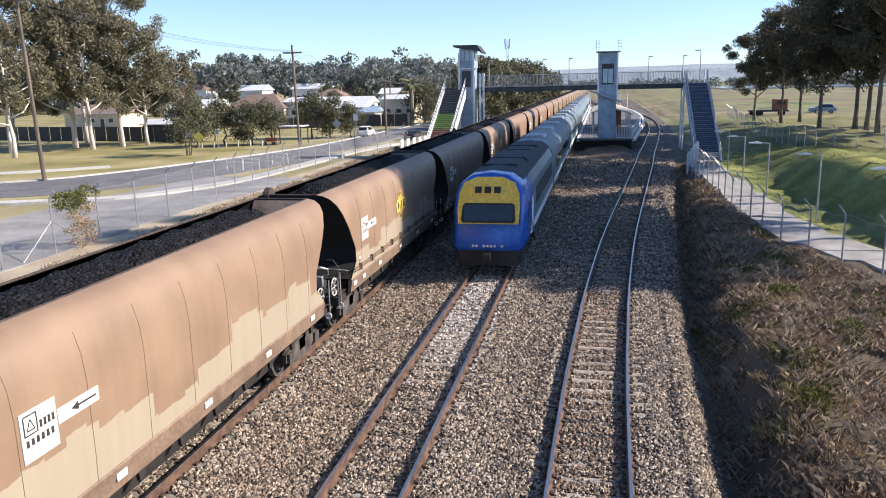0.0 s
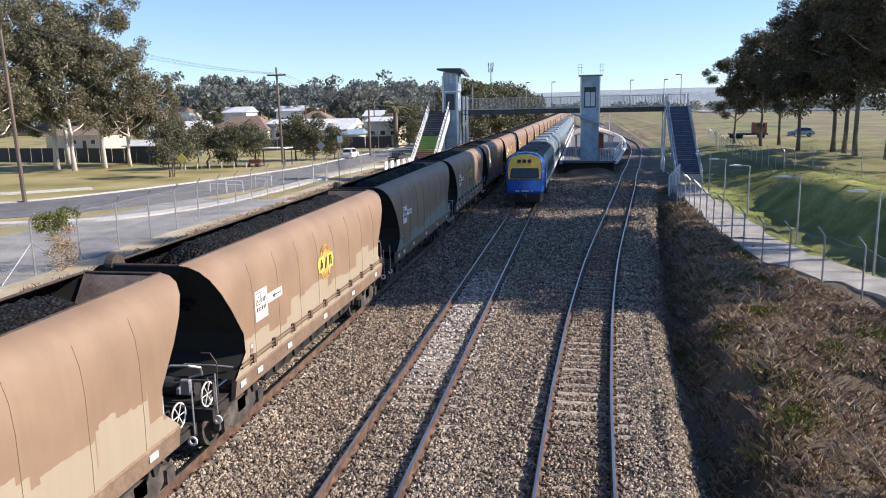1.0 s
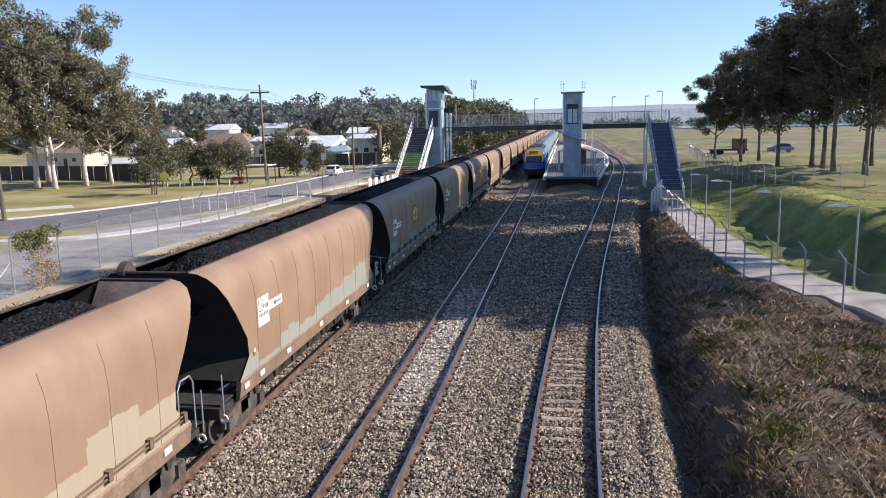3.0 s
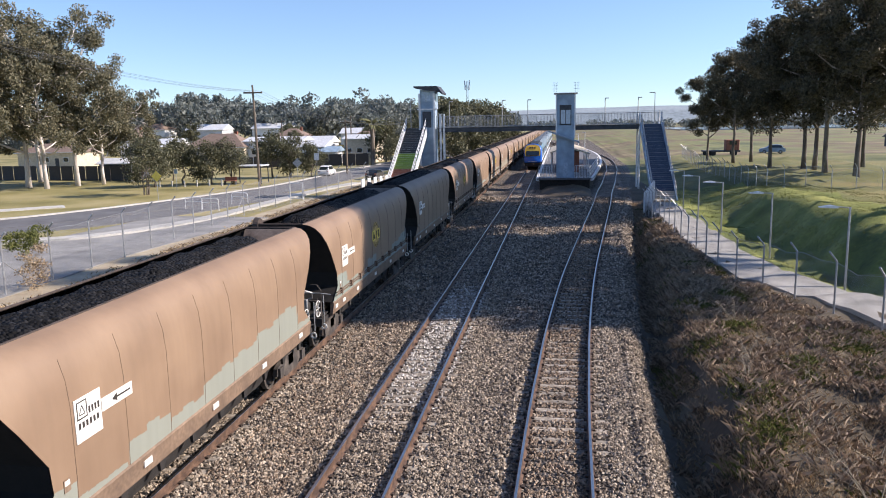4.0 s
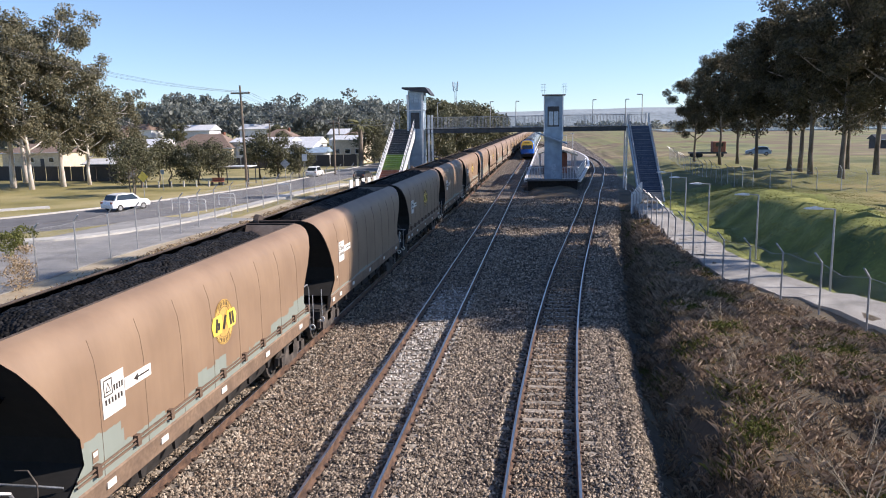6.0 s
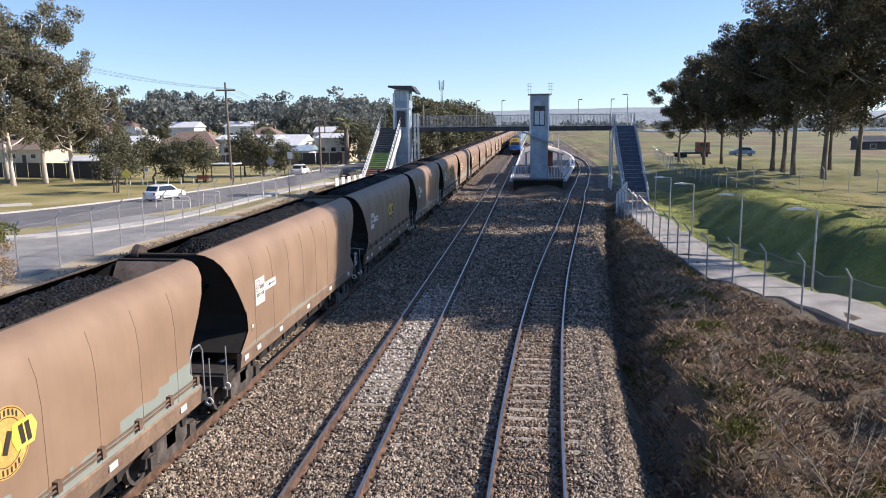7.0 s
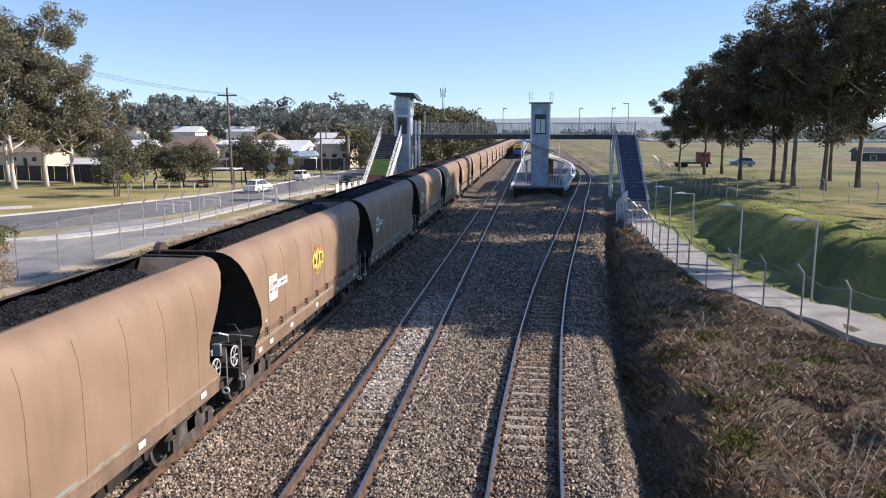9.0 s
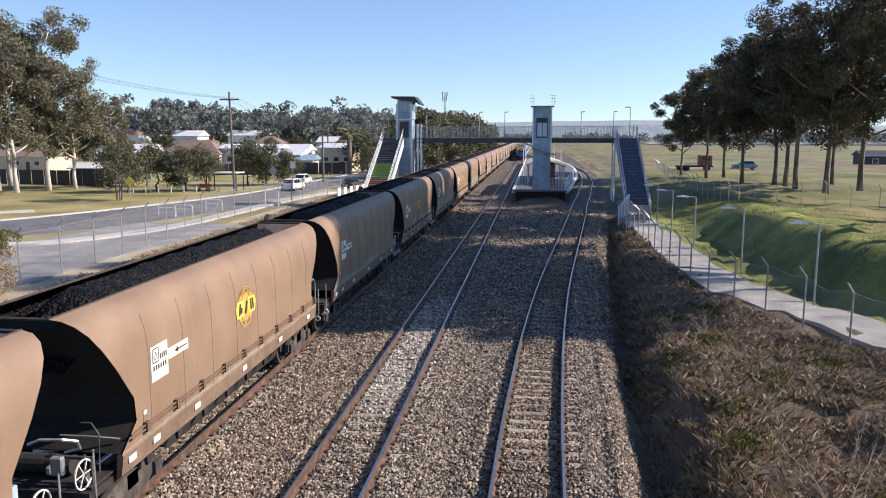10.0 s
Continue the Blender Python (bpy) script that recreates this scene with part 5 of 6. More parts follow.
def make_bridge():
    b = thing("footbridge", "steel footbridge over the tracks with mesh railings", "footbridge")
    bm = bmesh.new()
    for y in (YB - 1.1, YB + 1.1):
        loft(bm, [[(x, y - 0.1, 6.25), (x, y + 0.1, 6.25), (x, y + 0.03, 6.32), (x, y + 0.03, 6.68), (x, y + 0.1, 6.75), (x, y - 0.1, 6.75), (x, y - 0.03, 6.68), (x, y - 0.03, 6.32)] for x in (-13.6, 9.2)])
    part("girder", bm, M["darksteel"], b, "dark steel girders")
    boxes_part("deck", M["concrete"], b, (-13.8, 9.2, YB - 1.05, YB + 1.05, 6.66, 6.78))
    for y in (YB - 1.08, YB + 1.08):
        lattice_rail(b, -13.8, -0.4, y, 6.78, 1.25)
        lattice_rail(b, 1.6, 9.2, y, 6.78, 1.25)
    boxes_part("landing", M["concrete"], b, (8.5, 11.0, YB - 1.3, YB + 1.3, 6.55, 6.78))
    for x in (8.6, 10.9):
        for y in (YB - 1.2, YB + 1.2):
            bm = bmesh.new()
            tube(bm, [(x, y, ground_z(x, y) - 0.2), (x, y, 8.1)], 0.10, 8)
            part("column", bm, M["white"], b, "white steel column")
    lattice_rail(b, 8.5, 11.0, YB + 1.25, 6.78, 1.25)


def stair(name, x0, x1, y_top, y_bot, z_top, z_bot, label, riser_of, stringer):
    s = thing(name, label, "stairs")
    n = 40
    side_m = M[stringer]
    for x, sg in ((x0, -1), (x1, 1)):
        bm = bmesh.new()
        t_ = 0.12
        loft(bm, [[(x, y_top + 0.6, z_top - 0.30), (x, y_top, z_top + 0.20), (x, y_bot, z_bot + 0.22), (x, y_bot + 0.1, z_bot - 0.30)], [(x + sg * t_, y_top + 0.6, z_top - 0.30), (x + sg * t_, y_top, z_top + 0.20), (x + sg * t_, y_bot, z_bot + 0.22), (x + sg * t_, y_bot + 0.1, z_bot - 0.30)]])
        part("stringer", bm, side_m, s)
        bm = bmesh.new()
        for h in (0.75, 1.15):
            tube(bm, [(x, y_top, z_top + h), (x, y_bot, z_bot + h)], 0.035, 5)
        k = 0
        while k <= 26:
            f = k / 26
            y, z = y_top + (y_bot - y_top) * f, z_top + (z_bot - z_top) * f
            tube(bm, [(x, y, z), (x, y, z + 1.15)], 0.03 if k % 5 == 0 else 0.012, 4)
            k += 1
        part("handrail", bm, M["white"] if stringer == "white" else M["galv"], s)
    for k in range(n):
        y, z = y_top + (y_bot - y_top) * (k + 0.5) / n, z_top + (z_bot - z_top) * (k + 1) / n
        d = abs(y_bot - y_top) / n
        boxes_part("step", M[riser_of(k / n)], s, (x0, x1, y - d / 2, y + d / 2, z - 0.02, z + 0.16))
        if k % 2 == 0:
            boxes_part("nosing", M["galv"], s, (x0 + 0.05, x1 - 0.05, y - d / 2 - 0.01, y - d / 2 + 0.05, z + 0.16, z + 0.175))
    return s


def make_west_lift():
    t = thing("west_lift_tower", "pale lift tower with a glazed top and dark roof", "lift tower")
    boxes_part("shaft", M["palegrey"], t, (-15.75, -14.0, YB - 1.0, YB + 1.0, -0.8, 8.9))
    for x in (-15.7, -14.05, -13.35, -12.95):
        boxes_part("corner_column", M["white"], t, (x - 0.11, x + 0.11, YB - 1.15, YB - 0.93, -0.8, 10.6 if x < -13.9 else 8.3))
    boxes_part("cabin", M["palegrey"], t, (-15.7, -13.9, YB - 0.95, YB + 0.95, 8.9, 9.7))
    for k in range(3):
        boxes_part("window", M["paleglass"], t, (-15.6 + k * 0.57, -15.1 + k * 0.57, YB - 0.97, YB - 0.90, 9.72, 10.85), label="glazed panel under the roof")
    boxes_part("cabin_frame", M["palegrey"], t, (-15.68, -13.92, YB - 0.90, YB + 0.95, 9.7, 11.0))
    boxes_part("window", M["glass"], t, (-13.95, -13.88, YB - 0.85, YB + 0.85, 9.72, 10.5))
    boxes_part("ledge", M["white"], t, (-15.95, -13.7, YB - 1.2, YB - 0.95, 8.78, 8.92))
    bm = bmesh.new()
    loft(bm, [[(-16.25, y, 11.42), (-16.25, y, 11.22), (-15.9, y, 11.12), (-13.4, y, 10.75), (-13.05, y, 10.45), (-13.0, y, 10.6), (-13.6, y, 11.38)] for y in (YB - 1.6, YB + 1.5)])
    part("roof", bm, M["darksteel"], t, "dark sloping roof")
    boxes_part("door", M["darksteel"], t, (-15.4, -14.4, YB - 1.03, YB - 0.98, 6.8, 8.6))


def make_mid_lift():
    t = thing("platform_lift_tower", "blue-grey lift tower on the island platform", "lift tower")
    z0 = 1.0
    boxes_part("shaft", M["palegrey"], t, (-0.35, 1.6, YB - 1.2, YB + 1.0, z0, 10.15), label="blue-grey clad shaft")
    for x in (-0.38, 1.63):
        boxes_part("edge_trim", M["white"], t, (x - 0.07, x + 0.07, YB - 1.28, YB - 1.10, 5.4, 10.2))
    boxes_part("roof", M["galv"], t, (-0.65, 1.95, YB - 1.45, YB + 1.3, 10.2, 10.32), bevel=0.03)
    boxes_part("window_frame", M["darksteel"], t, (-0.02, 1.25, YB - 1.23, YB - 1.18, 6.8, 9.0))
    boxes_part("window", M["paleglass"], t, (0.1, 0.6, YB - 1.26, YB - 1.22, 6.95, 8.45))
    boxes_part("window", M["paleglass"], t, (0.68, 1.16, YB - 1.26, YB - 1.22, 6.95, 8.45))
    bm = bmesh.new()
    loft(bm, [[(-1.25, y, 6.25), (-1.25, y, 6.10), (2.15, y, 4.85), (2.15, y, 5.0)] for y in (YB - 1.9, YB + 1.2)])
    part("awning", bm, M["palegrey"], t, "sloping pale awning")
    boxes_part("door", M["paleglass"], t, (0.42, 0.92, YB - 1.23, YB - 1.19, z0 + 0.1, 2.7), label="blue-grey panel door")
    for x in (-0.5, 1.8):
        bm = bmesh.new()
        for dx in (-0.14, 0.14):
            tube(bm, [(x + dx, YB - 1.2, 10.4), (x + dx, YB - 1.2, 11.4)], 0.02, 4)
        for z in (10.75, 11.1, 11.4):
            tube(bm, [(x - 0.3, YB - 1.2, z), (x + 0.3, YB - 1.2, z)], 0.02, 4)
        part("aerial", bm, M["galv"], t)


def platform_x(y):
    return min(right_x(y) - 1.65, 8.0)


def make_platform():
    p = thing("island_platform", "island platform with pale edges and dark front wall", "platform", kind="structure")
    ys = [86.6, 92, 98, 104, 112, 120, 130, 140, 150, 165, 180, 192]
    bm = bmesh.new()
    loft(bm, [[(-2.45, y, 0.98), (platform_x(y), y, 0.98), (platform_x(y), y, 0.80), (-2.45, y, 0.80)] for y in ys])
    part("surface", bm, M["road"], p)
    bm = bmesh.new()
    loft(bm, [[(-2.2, y, 0.80), (platform_x(y) - 0.25, y, 0.80), (platform_x(y) - 0.25, y, -0.5), (-2.2, y, -0.5)] for y in ([87.2] + ys[1:])])
    part("wall", bm, M["black"], p)
    for e in (0, 1):
        bm = bmesh.new()
        loft(bm, [[(a - 0.16, y, 0.99), (a + 0.16, y, 0.99), (a + 0.16, y, 0.70), (a - 0.16, y, 0.70)] for y in ys for a in [-2.45 if e == 0 else platform_x(y)]])
        part("edge", bm, M["white"], p, "white platform edge")
    # earth ramp before the platform's end
    xs_ = [(-2.0 + 0.5 * i) for i in range(12)]
    grid_sheet("earth_ramp", xs_, [69.0 + k for k in range(19)], lambda x, y: -0.36 + 0.55 * sstep(69, 87, y) * (1 - (abs(x - 0.75) / 2.75) ** 4) + 0.16 * noise.noise((x, y * 0.7, 0)), M["ground"], "low weedy earth ramp before the platform", "ground")
    f = thing("platform_fence", "white balustrade at the platform's end", "fence")
    lattice_rail(f, -2.3, -0.45, 87.0, 0.98, 1.35, 0.17, "white", 0.03)
    lattice_rail(f, 1.7, 3.4, 87.0, 0.98, 1.35, 0.17, "white", 0.03)
    # white ramped edge rail on the curved side
    bm = bmesh.new()
    for z in (1.35, 1.75, 2.15):
        tube(bm, [(platform_x(y) - 0.25, y, z) for y in (87, 92, 98, 104, 112)], 0.04, 5)
    for y in np.arange(87, 112, 1.6):
        tube(bm, [(platform_x(y) - 0.25, y, 0.98), (platform_x(y) - 0.25, y, 2.15)], 0.03, 5)
    part("ramp_rail", bm, M["white"], f)
    s = thing("platform_shelter", "low shelter with a cream roof on the platform", "shelter")
    bm = bmesh.new()
    loft(bm, [[(1.0, y, 4.2), (3.7, y, 3.3), (3.7, y, 3.15), (1.0, y, 4.0)] for y in (96, 116)])
    loft(bm, [[(1.0, y, 4.2), (-1.2, y, 3.5), (-1.2, y, 3.35), (1.0, y, 4.0)] for y in (96, 116)])
    part("roof", bm, M["cream"], s, "cream gabled roof")
    boxes_part("wall", M["brickred"], s, (-0.4, 2.4, 97, 115, 0.98, 3.5))
    for y in (97.2, 103, 109, 114.8):
        for x in (-1.0, 3.5):
            boxes_part("post", M["white"], s, (x - 0.06, x + 0.06, y - 0.06, y + 0.06, 0.98, 3.4))
    for x, y, lab in ((-1.9, 118, ""), (2.9, 124, ""), (-1.9, 140, ""), (4.5, 142, "")):
        l = thing("platform_lamp", "white platform lamp post", "street lamp", group="platform lamps")
        bm = bmesh.new()
        tube(bm, [(x, y, 0.98), (x, y, 5.2)], 0.05, 6)
        part("pole", bm, M["white"], l)
        boxes_part("lamp_head", M["white"], l, (x - 0.45, x + 0.1, y - 0.1, y + 0.1, 5.15, 5.25))


make_bridge()
make_west_lift()
make_mid_lift()
make_platform()
stair("west_stairs", -17.3, -15.0, 87.2, 73.5, 6.78, -0.8, "white-railed stairs with green and red painted risers", lambda f: "darksteel" if f < 0.34 else "greenpaint" if f < 0.55 else "brickred", "white")
stair("east_stairs", 8.75, 10.85, 86.8, 74.0, 6.78, -0.4, "blue steel stairs down to the footpath", lambda f: "bluesteel" if f < 0.86 else "concrete", "palegrey")


def bridge_lamp(x, y, z0, z1, arm, label="slim lamp post on the footbridge"):
    l = thing("bridge_lamp", label, "street lamp", group="footbridge lamps")
    bm = bmesh.new()
    tube(bm, [(x, y, z0), (x, y, z1)], [0.06, 0.04], 6)
    part("pole", bm, M["galv"], l)
    boxes_part("lamp_head", M["galv"], l, (min(x, x + arm), max(x, x + arm), y - 0.1, y + 0.1, z1 - 0.05, z1 + 0.05), bevel=0.02)


for x_ in (-12.6, -6.5, -3.6, 5.0, 8.6):
    bridge_lamp(x_, YB + 1.0, 6.78, 9.7, 0.4)
bridge_lamp(10.4, YB + 1.0, 6.78, 10.2, -0.6)
bridge_lamp(-16.9, YB - 0.2, 6.0, 9.9, 0.5)


def path_lamp(x, y, top):
    l = thing("path_lamp", "slim grey path lamp with a flat white head", "street lamp", group="lamps along the path")
    g = ground_z(x, y)
    bm = bmesh.new()
    tube(bm, [(x, y, g - 0.2), (x, y, top)], [0.055, 0.045], 8)
    tube(bm, [(x, y, top - 0.02), (x - 0.55, y, top + 0.02)], 0.03, 6)
    part("pole", bm, M["galv"], l)
    bm = bmesh.new()
    loft(bm, [[(x - 0.5, y + a, top - 0.03), (x - 0.75, y + a * 1.2, top - 0.02), (x - 1.25, y + a * 0.8, top), (x - 1.25, y + a * 0.8, top + 0.03), (x - 0.75, y + a * 1.2, top + 0.10), (x - 0.5, y + a, top + 0.05)] for a in (-0.14, 0.14)])
    part("lamp_head", bm, M["white"], l, "flat white lamp head")


for x_, y_, t_ in ((12.1, 34.3, 3.45), (11.4, 43.6, 3.2), (10.6, 52.5, 3.1), (10.4, 60.0, 3.0), (10.5, 67.8, 2.9)):
    path_lamp(x_, y_, t_)


# white hoarding where the path meets the stairs
h_ = thing("white_barrier", "white slatted barrier at the foot of the stairs", "barrier")
for k_ in range(9):
    boxes_part("slat", M["white"], h_, (7.05 + k_ * 0.16, 7.17 + k_ * 0.16, 66.2 + k_ * 0.55, 66.6 + k_ * 0.55, -0.5, 1.2 + 0.08 * k_))
h_ = thing("white_barrier", "long white panelled barrier beside the street fence", "barrier")
for k_ in range(8):
    boxes_part("panel", M["white"], h_, (-25.2 + k_ * 0.42, -25.1 + k_ * 0.42, 96.0 + k_ * 1.6, 97.5 + k_ * 1.6, -0.85, 0.35))


# ---- poles and wires ----
def power_pole(x, y, top, lean_, arms, label):
    p = thing("power_pole", label, "power pole", group="timber power poles")
    g = -0.85
    bm = bmesh.new()
    tube(bm, [(x, y, g - 0.3), (x + lean_ / 2, y, (g + top) / 2), (x + lean_, y, top)], [0.20, 0.17, 0.13], 8)
    part("pole", bm, M["wood"], p)
    for dz, w in arms:
        boxes_part("crossarm", M["wood"], p, (x + lean_ - w, x + lean_ + w, y - 0.09, y + 0.09, top - dz - 0.10, top - dz + 0.10))
        for k in (-0.9, -0.5, 0.5, 0.9):
            bm = bmesh.new()
            tube(bm, [(x + lean_ + k * w, y, top - dz + 0.06), (x + lean_ + k * w, y, top - dz + 0.22)], 0.04, 6)
            part("insulator", bm, M["white"], p)
    return Vector((x + lean_, y, top))


P1 = power_pole(-50.8, 62.6, 16.0, -0.5, ((0.6, 1.2),), "tall weathered timber power pole beside a street")
P2 = power_pole(-39.8, 98.3, 12.7, -0.25, ((1.0, 1.3),), "tall weathered timber power pole with a crossarm")
P3 = power_pole(-35.2, 125.3, 8.2, 0.0, ((0.5, 0.9),), "timber power pole with a crossarm beside a street")
P4 = power_pole(-52.0, 190.0, 9.5, 0.0, ((0.5, 0.9),), "distant timber power pole among houses")
P5 = power_pole(-72.0, 195.0, 9.0, 0.0, ((0.5, 0.9),), "distant timber power pole among houses")
P6 = power_pole(-32.0, 175.0, 8.5, 0.0, ((0.5, 0.9),), "distant timber power pole among houses")


def wire(a, b, sag):
    bm = bmesh.new()
    tube(bm, [a.lerp(b, i / 14) - Vector((0, 0, sag * 4 * (i / 14) * (1 - i / 14))) for i in range(15)], 0.014, 4, caps=False)
    tagged(part("overhead_wire", bm, M["darksteel"]), "thin dark overhead wire between power poles", "wire", group="overhead wires")


for d_ in (-1.1, -0.5, 0.5, 1.1):
    wire(P1 + Vector((d_, 0, -0.4)), P2 + Vector((d_, 0, -0.8)), 0.9)
    wire(P2 + Vector((d_, 0, -0.8)), P3 + Vector((d_ * 0.8, 0, -0.3)), 0.6)
    wire(P3 + Vector((d_ * 0.8, 0, -0.3)), P6 + Vector((d_ * 0.8, 0, -0.3)), 0.8)
wire(P2 + Vector((0, 0, -2.0)), P4 + Vector((0, 0, -1.0)), 1.0)
wire(P2 + Vector((0, 0, -2.2)), Vector((-15.0, 88, 7.4)), 0.5)
wire(P3 + Vector((0, 0, -1.0)), Vector((-15.5, 88, 9.2)), 0.5)


def radio_mast(x, y, top):
    m = thing("radio_mast", "slim lattice radio mast behind trees", "mast")
    for a in range(3):
        bm = bmesh.new()
        u, v = 0.35 * math.cos(a * 2.1), 0.35 * math.sin(a * 2.1)
        tube(bm, [(x + u, y + v, -0.8), (x + u * 0.6, y + v * 0.6, top)], 0.06, 4)
        part("leg", bm, M["galv"], m)
    for k in range(14):
        z = top * (k + 1) / 15
        bm = bmesh.new()
        tube(bm, [(x - 0.32, y, z), (x + 0.32, y, z + 0.8 * (-1) ** k)], 0.04, 4)
        part("brace", bm, M["galv"], m)
    for dx, dz in ((-0.6, -0.4), (0.6, -0.4), (-0.5, -1.6), (0.5, -1.6)):
        boxes_part("antenna", M["white"], m, (x + dx - 0.15, x + dx + 0.15, y - 0.1, y + 0.1, top + dz - 0.6, top + dz + 0.6))


radio_mast(-23.6, 200.0, 17.8)


# ---- houses ----
def house(x, y, w, d, eave, ridge, wall_m, roof_m, label, rz=0.0, gable=False, nwin=3, base=-0.85):
    h = thing("house", label, "house", m=pose(x, y, base, 0, 0, rz))
    e, r = eave - base, ridge - base
    boxes_part("wall", M[wall_m], h, (-w / 2, w / 2, -d / 2, d / 2, 0, e))
    bm = bmesh.new()
    o = 0.45
    k = 0.0 if gable else d * 0.42
    A = [(-w / 2 - o, -d / 2 - o, e - 0.1), (w / 2 + o, -d / 2 - o, e - 0.1), (w / 2 + o, d / 2 + o, e - 0.1), (-w / 2 - o, d / 2 + o, e - 0.1)]
    R = [(-w / 2 + k - (o if gable else 0), 0, r), (w / 2 - k + (o if gable else 0), 0, r)]
    v = [bm.verts.new(p) for p in A + R]
    for f in ((0, 1, 5, 4), (1, 2, 5), (2, 3, 4, 5), (3, 0, 4), (3, 2, 1, 0)):
        bm.faces.new([v[i] for i in f])
    part("roof", bm, M[roof_m], h)
    boxes_part("gutter", M["white"], h, (-w / 2 - o - 0.06, w / 2 + o + 0.06, -d / 2 - o - 0.12, -d / 2 - o, e - 0.22, e - 0.08))
    for k in range(nwin):
        xx = -w / 2 + w * (k + 0.5) / nwin
        zc = e * 0.5
        wd = part("window", (lambda b: (box(b, xx - 0.65, xx + 0.65, -d / 2 - 0.05, -d / 2 - 0.01, zc - 0.5, zc + 0.55), b)[1])(bmesh.new()), M["white"], h)
        boxes_part("pane", M["glass"], wd, (xx - 0.55, xx + 0.55, -d / 2 - 0.07, -d / 2 - 0.052, zc - 0.42, zc + 0.47))
    boxes_part("door", M["darksteel"], h, (w * 0.18 - 0.45, w * 0.18 + 0.45, -d / 2 - 0.04, -d / 2 - 0.005, 0, 2.05))
    if not gable:
        boxes_part("chimney", M["brickred"], h, (w * 0.2, w * 0.2 + 0.6, 0.6, 1.2, r - 1.2, r + 0.4))
    return h


house(-75.0, 165, 13.5, 9, 3.0, 5.9, "cream", "rooftile", "cream house with a brown hipped tile roof")
house(-62.5, 167, 13, 8, 4.2, 5.0, "white", "roofwhite", "long white house with a flat pale roof", gable=True)
house(-54.0, 163, 8.5, 8, 2.9, 4.1, "white", "roofwhite", "white cottage with a pale metal roof", gable=True)
house(-49.0, 160, 5.0, 6, 1.9, 2.9, "white", "palegrey", "low white house with a blue roof", gable=True)
house(-43.0, 168, 7.0, 9, 4.4, 5.2, "cream", "roofwhite", "two-storey cream house with a flat roof", gable=True)
house(-34.0, 182, 9.0, 8, 2.6, 4.6, "white", "rooftile", "white house with a brown tile roof")
house(-112.0, 160, 14, 9, 2.6, 4.4, "cream", "rooftile", "cream brick house behind park trees")
house(-95.0, 172, 13, 9, 3.0, 4.4, "white", "roofwhite", "white house with a low pale roof", gable=True)
house(-118, 250, 13, 9, 6.6, 8.4, "white", "roofwhite", "white house with a pale roof up the rise", base=1.2, gable=True)
house(-96, 255, 14, 9, 6.8, 8.4, "white", "roofwhite", "white house with a pale roof up the rise", base=1.2, gable=True)
house(-76, 215, 9, 8, 4.4, 6.6, "cream", "rooftile", "cream house with a brown tile roof up the rise", base=1.2)
house(-132, 225, 11, 9, 4.6, 7.4, "cream", "rooftile", "cream house with a brown tile roof up the rise", base=1.2)
house(-62, 240, 12, 8, 4.8, 6.4, "white", "roofwhite", "white house with a pale roof far up the street", base=1.2, gable=True)
house(-108, 196, 15, 9, 2.6, 4.6, "cream", "roofwhite", "low cream house with a pale roof behind park trees", base=0.4, gable=True)
house(-86, 190, 12, 9, 2.8, 5.0, "brickred", "rooftile", "red brick house with a brown tile roof", base=0.2)
house(-66, 198, 14, 9, 3.0, 4.6, "white", "roofwhite", "long white house with a pale metal roof", base=0.3, gable=True)
house(-51, 205, 11, 8, 3.4, 5.6, "cream", "rooftile", "cream house with a brown tile roof", base=0.5)
house(-146, 262, 15, 9, 7.0, 9.0, "white", "rooftile", "white house with a brown roof up the rise", base=2.0)
house(74.0, 182, 5.5, 5, 2.6, 3.6, "darksteel", "darksteel", "dark farm shed on a grass flat", gable=True, nwin=1, base=0)
house(-71.0, 118, 6.5, 4, 1.9, 2.6, "darksteel", "roofwhite", "low garden shed with a pale roof", gable=True, nwin=1)


def paling(pts, z1, label):
    f = thing("paling_fence", label, "fence")
    path = [np.array(p, float) for p in pts]
    for a, b in zip(path, path[1:]):
        n = int(np.linalg.norm(b - a) / 2.4)
        for k in range(n):
            p, q = a + (b - a) * k / n, a + (b - a) * (k + 0.94) / n
            bm = bmesh.new()
            loft(bm, [[(p[0], p[1], -0.85), (p[0], p[1] + 0.06, -0.85), (p[0], p[1] + 0.06, z1), (p[0], p[1], z1)], [(q[0], q[1], -0.85), (q[0], q[1] + 0.06, -0.85), (q[0], q[1] + 0.06, z1), (q[0], q[1], z1)]])
            part("panel", bm, M["fencewood"], f)


paling([(-118, 122), (-66, 113)], 1.5, "dark paling fence behind park trees")
paling([(-52, 152), (-38, 152)], 1.5, "dark paling fence beside a street")
paling([(-66, 146), (-52, 148)], 1.3, "dark paling fence before houses")


